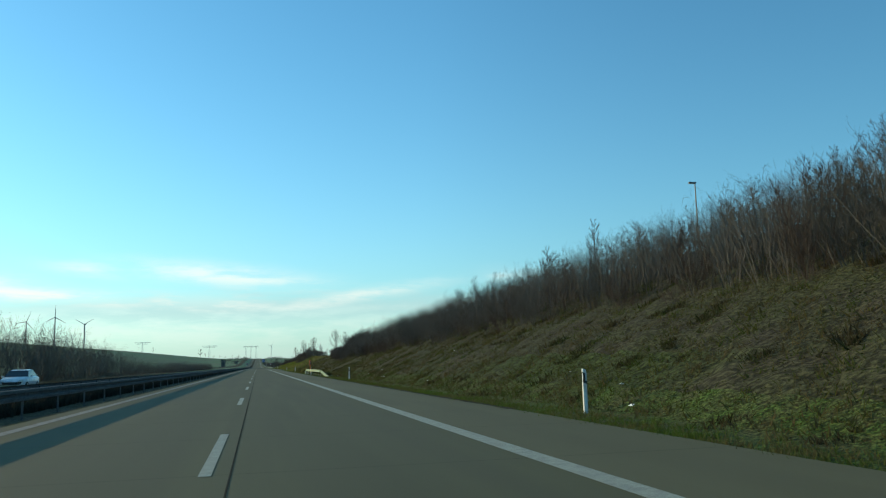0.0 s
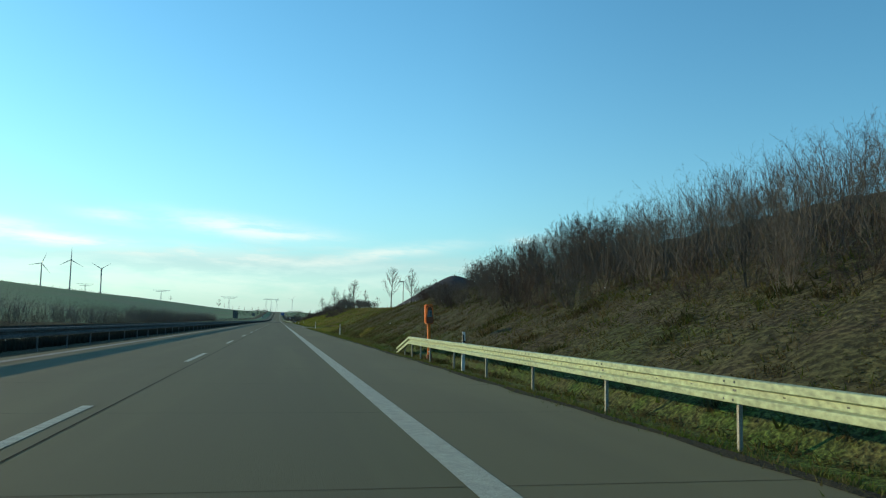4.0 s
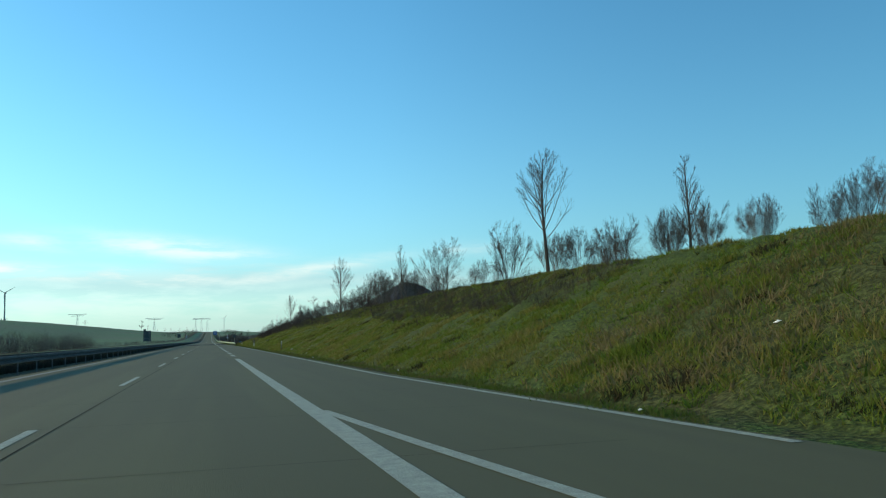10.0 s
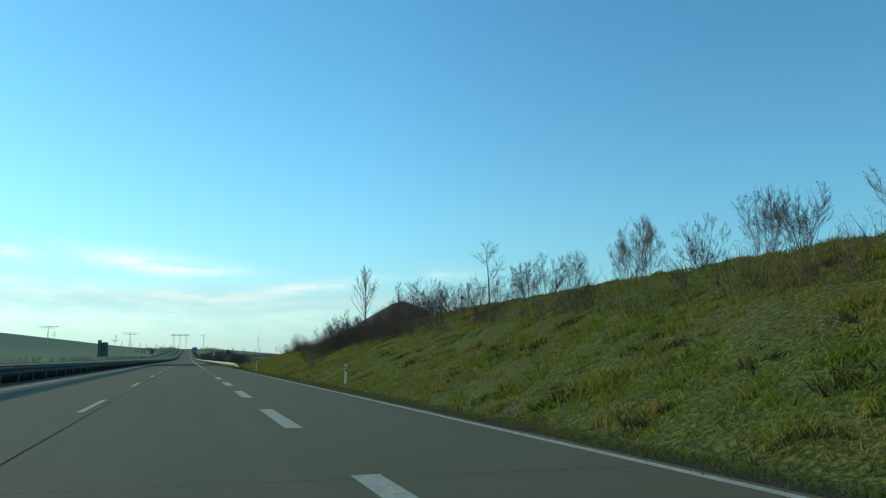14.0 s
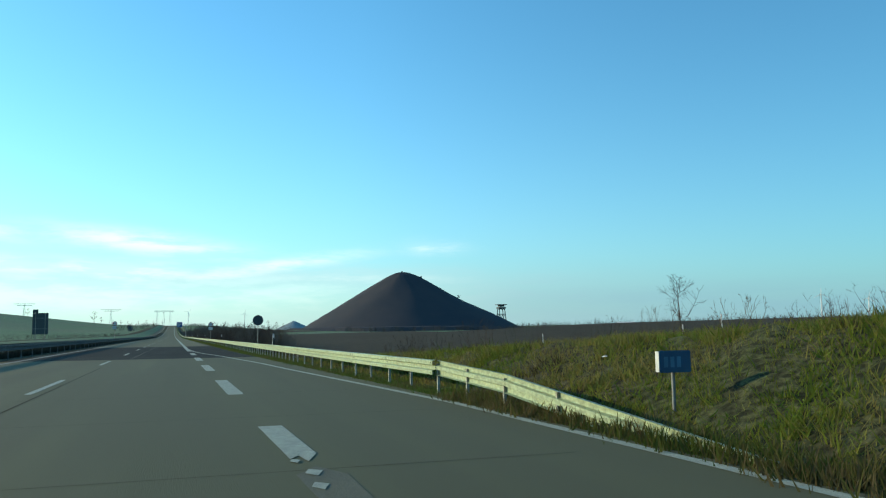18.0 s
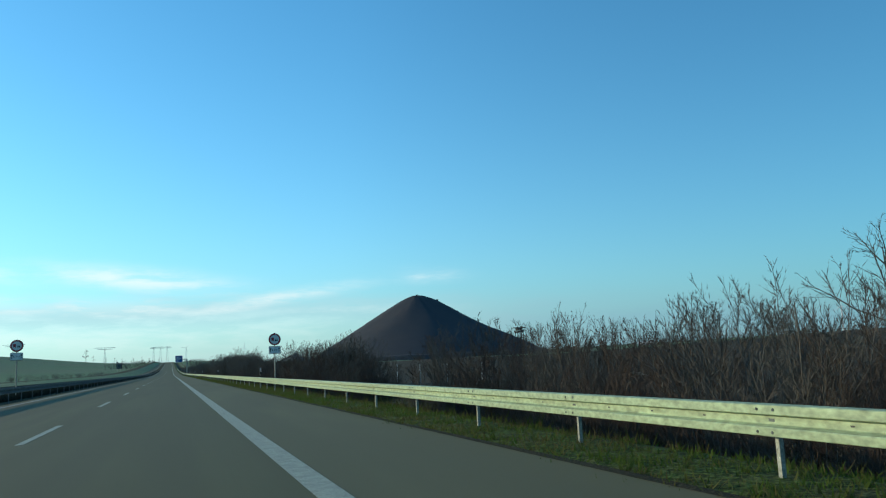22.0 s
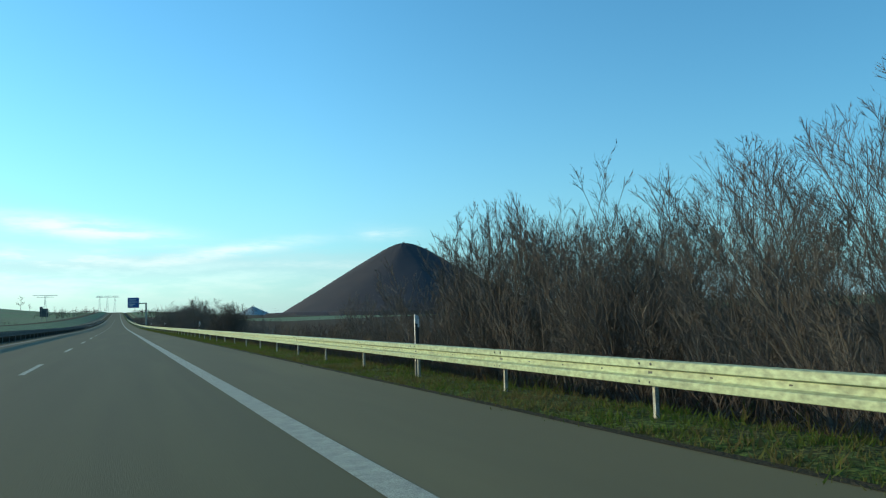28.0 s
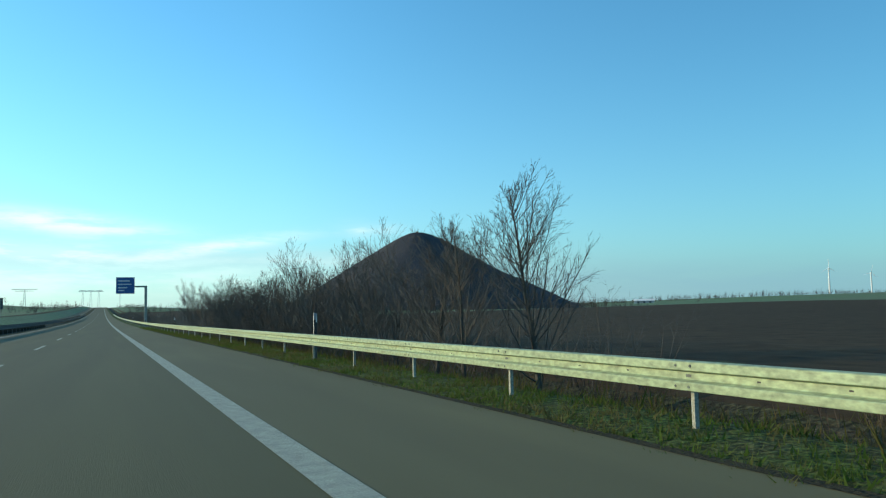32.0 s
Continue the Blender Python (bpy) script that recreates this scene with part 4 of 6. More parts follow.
def vegetation():
    rng = random.Random(21)
    young = dict(taper=0.6, count=(42, 12, 6), hair=0.0045, ratio=(0.60, 0.42, 0.50), angle=((30, 56), (16, 36), (14, 36)), segs=(5, 2, 1), wander=(0.05, 0.06, 0.08), lift=(0.12, 0.07, 0.05), thin=(0.34, 0.42, 0.6), solid=1)
    trees = [make_tree(1, 7.6, 2.2, spec=young, radius=2.25), make_tree(2, 7.4, 2.0, spec=young, radius=2.0), make_tree(3, 7.0, 2.3, spec=young, radius=2.05), make_tree(4, 5.6, 0.9, label="slender bare tree with several upright shoots", spec=young, radius=0.95)]
    wide = dict(count=(16, 9, 6), ratio=(0.5, 0.5, 0.45), angle=((40, 70), (25, 60), (20, 60)), segs=(5, 3, 2), wander=(0.16, 0.2, 0.25), lift=(0.05, 0.03, 0.0), thin=(0.45, 0.5, 0.6), solid=2)
    trees.append(make_tree(7, 6.0, 0.7, label="bushy bare tree behind the crash barrier", spec=dict(young, count=(50, 13, 6), ratio=(0.62, 0.46, 0.50), angle=((34, 66), (20, 50), (16, 46)), wander=(0.10, 0.12, 0.12)), radius=2.15))
    trees.append(make_tree(6, 4.6, 0.9, label="low spreading bare tree on the bank", spec=wide, radius=2.1))
    stands = []
    # on top of the first cutting
    stands += [(27, 38, 0.75, 5), (24, 46, 0.8, 5), (22, 56, 0.85, 5), (23.5, 61, 0.8, 3), (26, 57, 0.9, 3), (25, 70, 0.7, 5), (22, 78, 0.8, 3), (26, 84, 0.7, 3), (25, 98, 0.6, 5), (24, 171.7, 1.0, 3), (18, 60, 0.7, 5), (17.5, 52, 0.65, 5), (29, 34, 0.8, 3), (27, 28, 0.85, 5), (33, 50, 0.9, 3), (17.1, 65.3, 0.56, 2)]
    # along the second cutting
    stands += [(23.1, 243.0, 1.1, 0), (24.9, 230.9, 0.98, 1), (19.1, 274.6, 0.98, 2), (19.2, 343.0, 1.05, 1), (19.0, 410.2, 1.0, 0), (20.0, 378.0, 0.95, 5), (18.0, 409.0, 0.5, 5), (20.2, 296.6, 0.85, 5), (20.5, 264, 0.8, 3), (19.6, 309.3, 1.0, 3), (20, 330, 0.6, 3), (20.5, 397.8, 0.95, 5), (20, 400.6, 0.85, 3), (20, 418, 0.8, 5), (20, 334, 0.7, 5), (20, 327, 0.65, 5), (22, 255, 0.6, 5), (13.8, 392.2, 0.58, 3)]
    # behind the long barrier
    stands += [(11.8, 762.4, 1.0, 4), (12.3, 767.6, 0.9, 4), (12.6, 770.6, 0.98, 4), (12.5, 523.5, 0.95, 5), (15.5, 440.5, 0.45, 5)]
    place(trees, stands)
    shrubs = [make_shrub(31), make_shrub(32, 3.6, 0.8), make_shrub(33, 3.0, 1.2, mat=M_TWIGR, label="leafless shrub of reddish brown twigs"), make_shrub(34, 3.3, 1.0, 13),
              make_shrub(35, 1.5, 1.3, 14, mat=M_DRY, label="tall dry weeds and brambles", name="weed_clump", group="weed clumps", counts=(5, 2, 2)),
              make_shrub(36, 1.9, 1.5, 14, mat=M_TWIGR, label="low dense bramble thicket", name="bramble", group="bramble thickets", counts=(6, 4, 2)),
              make_shrub(37, 5.6, 1.15, 9, label="tall bare shrub with many fine upright stems", name="tall_shrub", counts=(14, 10, 6), hair=0.0042, low=0.52),
              make_shrub(38, 5.4, 1.2, 8, label="tall bare shrub with many fine upright stems", name="tall_shrub", counts=(14, 10, 6), hair=0.0042, low=0.52)]
    spots, thick, low = [], [], []
    # wooded top of the first cutting
    for y in np.arange(16, 192, 2.4):
        x0 = float(np.interp(y, [16, 30, 60, 95, 125, 150, 175, 192], [20.0, 17.2, 15.6, 14.4, 13.4, 14.5, 19.0, 21.0]))
        h = float(np.interp(y, [16, 60, 130, 160, 192], [1.0, 1.0, 1.05, 0.85, 0.75]))
        spots.append((x0 + rng.uniform(-.8, .8), y + rng.uniform(-1, 1), rng.uniform(0.5, 0.75) * h, rng.choice((0, 2, 3, 5, 5))))
        back = (x0 + 3.0 + rng.uniform(-1.1, 1.1), y + rng.uniform(-1, 1), rng.uniform(0.75, 1.0) * h)
        if rng.random() < 0.5:
            spots.append(back + (rng.choice((0, 1, 2, 3)),))
        else:
            thick += [(back[0] + dx, back[1] + dy, back[2] * 1.08) for dx, dy in ((0, 0), (0.7, 0.6), (-0.6, 0.5), (0.2, -0.7))]
        if y < 124:
            for dx in (6.0, 8.6):
                for _ in range(2):
                    thick.append((x0 + dx + rng.uniform(-1.3, 1.3), y + rng.uniform(-1.2, 1.2), rng.uniform(0.9, 1.15) * h))
        if y < 172:
            for _ in range(5 if y < 130 else 7):
                thick.append((x0 + 2.5 + rng.uniform(0, 10), y + rng.uniform(-1.2, 1.2), rng.uniform(0.75, 1.15) * h))
                low.append((x0 + rng.uniform(0.3 if y < 120 else -0.6, 13 if y < 120 else 6), y + rng.uniform(-1.2, 1.2), rng.uniform(0.6, 1.1)))
        else:
            thick.append((x0 + rng.uniform(2, 6), y + rng.uniform(-1.2, 1.2), rng.uniform(0.6, 0.8) * h))

    def run(y0, y1, x, h, step, ks, jx=0.8, vary=(0.8, 1.15)):
        y = y0
        while y < y1:
            spots.append((x + rng.uniform(-jx, jx), y + rng.uniform(-.4, .4), h * rng.uniform(*vary), rng.choice(ks)))
            y += step

    def fill(y0, y1, x0, x1, h, n, into):
        for _ in range(n):
            into.append((rng.uniform(x0, x1), rng.uniform(y0, y1), h * rng.uniform(.7, 1.15)))
    # along the second cutting
    run(252, 276, 20.3, 0.60, 1.3, (0, 1, 3)); run(298, 304, 20, 0.7, 2.0, (0, 1, 3)); run(284, 293, 20.3, 0.5, 3.0, (0, 3)); run(312, 322, 20, 1.05, 2.0, (0, 1, 3)); run(303, 307, 20.5, 0.7, 2.0, (0, 2, 3))
    run(325, 341, 20, 0.85, 2.6, (0, 1, 2)); run(345, 400, 20.5, 0.7, 3.0, (0, 1, 2, 3)); run(388, 412, 19.8, 0.9, 2.2, (0, 1, 2)); run(412, 427, 19.5, 0.85, 1.9, (0, 2, 3)); spots.append((18.7, 279.2, 1.08, 1))
    run(346, 410, 15.5, 0.7, 3.2, (5,)); run(264, 300, 14.8, 0.55, 1.7, (5,)); run(392.5, 404, 12.6, 0.6, 1.2, (5,), 0.5); run(393, 405, 14.0, 0.75, 1.4, (5, 5, 2), 0.5); run(385, 394, 15.2, 0.6, 1.5, (5,), 0.5); run(410, 426, 12.5, 0.7, 3.0, (5,)); run(428, 436, 17.0, 0.8, 3.0, (5, 4))
    fill(262, 292, 13.6, 18.2, 0.62, 300, low); fill(391.5, 405, 12.0, 16.0, 0.72, 170, low); fill(384, 396, 14.4, 17.6, 0.75, 110, low); fill(322, 385, 15.2, 20, 0.8, 240, low); fill(380, 432, 13.4, 19.5, 0.95, 460, low); fill(422, 446, 12.5, 20, 0.55, 110, low); fill(424, 440, 9.6, 14, 0.35, 40, low); fill(288, 322, 15.6, 20, 0.75, 170, low)
    # behind the long barrier
    even = (0.92, 1.07)
    for x in (11.8, 13.8):
        run(662.0, 669.0, x + 0.9, 1.0, 3.0, (7, 6)); run(668.5, 675, x, 1.5, 1.6, (0, 3), 0.6, even); run(660.5, 667, x, 0.9, 3.0, (6, 7))
        run(513.5, 541, x, 1.08, 1.6, (2, 3, 2), 0.8, even)
        run(560.2, 562.5, x, 0.9, 1.2, (2, 3, 2), 0.6, even); run(562.5, 566, x, 1.05, 1.2, (2, 3, 2), 0.6, even); run(566, 572.2, x, 1.24, 0.95, (0, 3, 2), 0.6, even); run(572.4, 574.2, x, 0.95, 1.1, (0, 2, 3), 0.6, even)
        run(580.5, 586, x, 0.84, 1.5, (2, 3, 2), 0.6, even); run(586, 601, x, 0.98, 1.7, (2, 0, 2, 3), 0.6, even); run(601, 623, x, 1.1, 1.9, (2, 3, 2), 0.6, even)
        run(624, 637, x, 1.28, 1.8, (0, 1, 2, 3), 0.8, even); run(637, 642, x, 1.42, 1.0, (0, 3, 2, 3), 0.8, even); run(642, 655, x, 1.34, 1.15, (0, 3, 2, 3), 0.8, even)
        run(667, 670, x, 0.85, 2.0, (0, 1)); run(655.5, 660.5, x, 0.9, 1.6, (0, 1, 3)); run(668.5, 678, x, 1.0, 2.2, (0, 3))
        run(780, 800, x, 0.98, 2.6, (6, 7)); run(803, 828, x, 1.06, 3.6, (6, 7, 6))
    spots += [(19.8, 297.6, 0.82, 7), (10.2, 384.8, 0.52, 3)]
    spots += [(15.0, 428.5, 0.8, 0), (15.8, 430.0, 0.7, 3), (17.5, 424.0, 1.1, 3), (18.0, 421.0, 1.15, 0)]
    spots += [(11.7, 731.2, 1.2, 0), (11.9, 732.3, 1.3, 3), (12.2, 733.2, 1.12, 0), (11.7, 731.8, 1.15, 3), (12.5, 732.3, 1.25, 0), (12.9, 731.3, 1.2, 3), (12.0, 685.6, 1.0, 0), (12.9, 684.4, 0.95, 3)]
    spots += [(13.4, 771.5, 1.1, 7), (12.4, 774.2, 1.05, 6)]
    for y0, y1 in ((512, 541), (561, 576), (580, 680), (728, 740), (762, 830)):
        fill(y0, y1, 10.0, 15.0, 1.15 if y0 < 760 else 0.9, int((y1 - y0) * (8.5 if y0 < 760 else 2.2)), low)
        fill(y0, y1, 12.5, 16.0, 0.95, int((y1 - y0) * (1.9 if y0 < 760 else 0.9)), thick)
    fill(560, 575, 10.8, 15.0, 1.55, 120, low); fill(580.5, 625, 11.0, 15.0, 1.55, 260, low); fill(636, 656, 11.0, 15.5, 1.9, 110, low)
    run(681, 701, 11.0, 1.2, 1.2, (4, 5, 5)); run(681, 701, 12.4, 1.35, 1.2, (4, 5)); run(682, 700, 13.8, 1.35, 1.5, (4, 5)); fill(681, 702, 11, 15, 1.35, 110, low); run(702, 728, 11.5, 0.6, 2.8, (5, 4)); run(728, 762, 11.0, 0.8, 3.2, (4, 5)); run(460, 512, 11.5, 0.6, 5.5, (4, 5)); run(545, 556, 11.5, 0.5, 3.5, (4, 5)); run(430, 458, 11.8, 0.6, 3.0, (4, 5))
    fill(680, 762, 10.5, 15, 0.75, 160, low)
    fill(860, 1250, 10.5, 18, 1.2, 230, thick)
    # beyond the opposite carriageway
    fill(45, 115, -26, -21.5, 1.95, 150, thick); fill(115, 150, -26, -21.5, 1.6, 60, thick); fill(150, 205, -26, -21.5, 1.05, 70, thick); fill(205, 430, -27, -22, 1.1, 420, thick); fill(430, 900, -27, -22, 0.5, 300, thick)
    fill(50, 420, -26, -21, 1.0, 620, low)
    # the dense crown of the first cutting
    fill(18, 60, 19.5, 26.5, 1.0, 110, thick); fill(60, 112, 19.5, 26.5, 0.82, 120, thick); fill(14, 24, 17.0, 20.0, 1.2, 22, thick); run(15, 23, 17.8, 1.05, 1.6, (0, 2, 3), 0.9)
    fill(22, 62, 17.0, 21.5, 1.12, 70, thick); fill(20, 66, 16.0, 20.5, 0.85, 120, low); fill(62, 126, 15.0, 19.0, 0.9, 70, thick); fill(62, 126, 14.4, 18.5, 0.85, 130, low)
    fill(123, 134, 15.5, 19.5, 1.0, 17, thick); fill(134, 148, 15.5, 19.5, 0.72, 22, thick); fill(126, 146, 13.6, 15.5, 0.6, 12, thick); fill(146, 162, 15.5, 18.5, 0.5, 8, thick)
    run(126, 141, 16.8, 0.85, 1.5, (0, 2, 3), 1.6)
    run(166, 178, 17.0, 0.45, 1.2, (0, 2, 3), 0.6)
    fill(566, 573.5, 12.4, 15.5, 1.2, 36, thick); fill(636, 653, 12.6, 15.6, 1.25, 34, thick); fill(635.5, 641.5, 12.4, 15.6, 1.45, 30, thick)
    place(shrubs, spots)
    scrub("thicket", "leafless brown thickets beside the motorway", thick, 71, M_TWIG, 3.0, 8)
    scrub("undergrowth", "low dark undergrowth of brambles and dead stalks", low, 72, M_TWIGR, 1.5, 8, (5, 2), 0.009)


vegetation()


# ---------------------------------------------------------------- grass
def grass(name, label, n, area, h0, h1, mat, seed, lean=0.35, width=0.012, clump=0, spread=0.14):
    rng = np.random.default_rng(seed)
    x, y = area(rng, n // max(clump, 1))
    size = np.ones(len(x))
    if clump:
        # tussocks of uneven size
        size = np.repeat(rng.uniform(0.45, 1.5, len(x)), clump)
        x, y = np.repeat(x, clump), np.repeat(y, clump)
        x, y = x + rng.normal(0, spread, len(x)) * size, y + rng.normal(0, spread, len(x)) * size
    z = ground_z(x, y)
    nb = 3
    X, Y, Z = np.repeat(x, nb), np.repeat(y, nb), np.repeat(z, nb)
    m = len(X)
    X = X + rng.uniform(-.06, .06, m)
    Y = Y + rng.uniform(-.06, .06, m)
    a = rng.uniform(0, 2 * np.pi, m)
    h = rng.uniform(h0, h1, m) * np.repeat(size, nb)
    w = width * rng.uniform(0.8, 1.8, m) * (h / h1 + 0.5)
    lx, ly = rng.uniform(-lean, lean, m) * h, rng.uniform(-lean, lean, m) * h
    c, s = np.cos(a) * w, np.sin(a) * w
    v = np.stack([np.stack([X - c, Y - s, Z - 0.03], 1), np.stack([X + c, Y + s, Z - 0.03], 1), np.stack([X + lx, Y + ly, Z + h], 1)], 1).reshape(-1, 3)
    i = np.arange(m) * 3
    f = np.stack([i, i + 1, i + 2], 1)
    return tagged(new(name, mesh_from(name, v, f.tolist(), mat)), label, "grass", kind="stuff")


def leaves(name, label, n, area, size, mat, seed):
    """Low creeping plants: small tilted leaves close to the ground."""
    rng = np.random.default_rng(seed)
    x, y = area(rng, n)
    m = len(x)
    z = ground_z(x, y) + rng.uniform(0.0, 0.09, m)
    yaw, tilt, w = rng.uniform(0, 2 * np.pi, m), rng.uniform(-0.9, 0.9, m), size * rng.uniform(0.5, 1.3, m)
    c, s = np.cos(yaw), np.sin(yaw)
    v = []
    for a, b in ((-1.0, 0.0), (0.0, -0.6), (1.0, 0.0), (0.0, 0.6)):
        p, q = a * w, b * w * np.cos(tilt)
        v.append(np.stack([x + p * c - q * s, y + p * s + q * c, z + b * w * np.sin(tilt) + a * w * 0.25], 1))
    v = np.stack(v, 1).reshape(-1, 3)
    i = np.arange(m)[:, None] * 4 + np.arange(4)[None]
    return tagged(new(name, mesh_from(name, v, i.tolist(), mat)), label, "ground plants", kind="stuff")


def verge_area(rng, n):
    y = rng.uniform(-5, 860, n)
    edge = np.array([right_edge(v) for v in y])
    keep = (y < 224) | (y > 246)
    y, edge = y[keep], edge[keep]
    return edge + 0.02 + np.where(y > 486, rng.uniform(0, 1, len(y)) ** 1.2 * 1.9, np.abs(rng.normal(0, 1, len(y))) * np.where(y < 186, 0.6, 0.45)), y


def bank_area(rng, n, y0=0, y1=188):
    y = rng.uniform(y0, y1, n)
    x = 8.4 + 12.5 * rng.uniform(0, 1, n) ** 1.3
    keep = (x > toe_far(y) + 0.2) | (y < 186)
    island = (y > 186) & (y < 222) & (x < 8.3 + (222 - y) * 0.25)
    keep |= island
    return x[keep], y[keep]


def far_bank_area(rng, n):
    y = rng.uniform(190, 455, n)
    x = toe_far(y) + 0.2 + 11.5 * rng.uniform(0, 1, n) ** 1.2
    return x[x < 52], y[x < 52]


def island_area(rng, n):
    y = rng.uniform(184, 223, n)
    x = 7.3 + rng.uniform(0, 1, n) * (1.0 + (223 - y) * 0.5)
    keep = ramp_gap(x, y) > 2.6
    return x[keep], y[keep]


def median_area(rng, n):
    return rng.uniform(-7.9, -6.4, n), rng.uniform(-10, 900, n)


def ditch_area(rng, n):
    return rng.uniform(8.6, 15, n), rng.uniform(440, 800, n)


grass("verge_grass", "green mown grass along the pavement edge", 170000, verge_area, 0.025, 0.085, M_BLADE, 1, lean=1.2, width=0.008, clump=7, spread=0.12)
grass("bank_grass", "rough mottled winter grass and weeds on the cutting", 40000, bank_area, 0.05, 0.15, M_BLADE2, 2, lean=1.4, width=0.010, clump=4, spread=0.18)
grass("green_bank_grass", "rough green grass on the far cutting", 170000, far_bank_area, 0.03, 0.11, M_BLADE4, 7, lean=1.7, width=0.011, clump=9, spread=0.14)
leaves("ground_plants", "dark creeping leaves covering the first cutting", 210000, bank_area, 0.031, M_LEAF, 12)
grass("tussocks", "uneven tussocks of yellow green grass on the far cutting", 60000, far_bank_area, 0.06, 0.17, M_BLADE3, 21, lean=1.0, width=0.011, clump=40, spread=0.16)
grass("dark_tussocks", "darker withered tussocks and weeds on both cuttings", 26000, lambda rng, n: tuple(np.concatenate(p) for p in zip(far_bank_area(rng, n // 2), bank_area(rng, n // 2))), 0.05, 0.15, M_BLADE7, 22, lean=1.1, width=0.012, clump=36, spread=0.2)
leaves("green_plants", "small green leaves among the grass of the far cutting", 60000, far_bank_area, 0.022, M_BLADE4, 13)
grass("island_grass", "short green grass between the road and the exit lane", 36000, island_area, 0.03, 0.10, M_BLADE3, 9, lean=0.9, width=0.006, clump=3, spread=0.12)
grass("median_brush", "dense dark brush and stalks in the median", 60000, median_area, 0.26, 0.44, M_BLADE5, 8, lean=0.3, width=0.02)
grass("ditch_grass", "rough dry grass behind the barrier", 26000, ditch_area, 0.08, 0.30, M_BLADE2, 3, lean=0.8, width=0.007, clump=5)


def end_area(rng, n):
    y = rng.uniform(424, 462, n)
    return 8.7 + rng.uniform(0, 1, n) ** 0.8 * np.interp(y, [424, 440, 462], [9, 11, 8]), y


def dry_area(rng, n):
    y = rng.uniform(198, 254, n)
    return toe_far(y) + 0.5 + 11.0 * rng.uniform(0, 1, n) ** 0.8, y


def crest_area(rng, n):
    y = rng.uniform(398, 440, n)
    return toe_far(y) + 3.0 + np.abs(rng.normal(0, 2.2, n)), y


def toe_area(rng, n):
    y = rng.uniform(208, 300, n)
    return toe_far(y) + 0.6 + np.abs(rng.normal(0, 1.6, n)), y


grass("tall_dry_grass", "tall yellowing grass on the end of the bank", 36000, end_area, 0.07, 0.2, M_BLADE3, 5, lean=0.9, width=0.006, clump=12, spread=0.2)
grass("rail_end_grass", "uncut grass round the buried end of the barrier", 2600, lambda rng, n: (rng.uniform(7.72, 8.6, n), rng.uniform(426.5, 437, n)), 0.06, 0.22, M_BLADE2, 17, lean=0.7, width=0.008, clump=8, spread=0.1)
grass("dry_bank_grass", "brown and straw coloured tussocks on the bank by the exit", 36000, dry_area, 0.05, 0.16, M_BLADE6, 15, lean=1.1, width=0.010, clump=12, spread=0.24)
grass("crest_grass", "yellowing tussocks along the upper bank", 16000, crest_area, 0.06, 0.2, M_BLADE3, 16, lean=1.0, width=0.009, clump=12, spread=0.22)
grass("yellow_grass", "yellow green tussocks at the foot of the bank", 9000, toe_area, 0.06, 0.17, M_BLADE3, 6, lean=0.9, width=0.006, clump=14, spread=0.22)


def tuft(x, y, h, seed):
    rng = random.Random(seed)
    v, f = [], []
    for _ in range(260):
        a, r, d = rng.uniform(0, 6.28), rng.random() ** .5 * h * .5, rng.uniform(0, 6.28)
        c = Vector((math.cos(a) * r, math.sin(a) * r, -.05))
        tip = c + Vector((math.cos(a) * rng.uniform(.1, .7), math.sin(a) * rng.uniform(.1, .7), 1)) * h * rng.uniform(.5, 1.0)
        w = Vector((math.cos(d), math.sin(d), 0)) * .008
        k = len(v)
        v += [c - w, c + w, c.lerp(tip, .6) + w * .7 + Vector((0, 0, .06 * h)), tip]
        f += [(k, k + 1, k + 2), (k, k + 2, k + 3)]
    ob = new("grass_tuft", mesh_from("grass_tuft", v, f, M_TUFT))
    ob.location = (x, y, float(ground_z(x, y)))
    tagged(ob, "tall yellow green tuft of uncut grass", "grass", "grass tufts")


for k, (x, y, h) in enumerate(((8.7, 153.8, .38), (8.9, 154.6, .5), (9.1, 155.4, .52), (9.3, 156.2, .55), (9.5, 157.0, .5), (9.7, 157.8, .5), (9.9, 158.6, .4), (8.8, 155.0, .4))):
    tuft(x, y, h * 0.72, 40 + k)


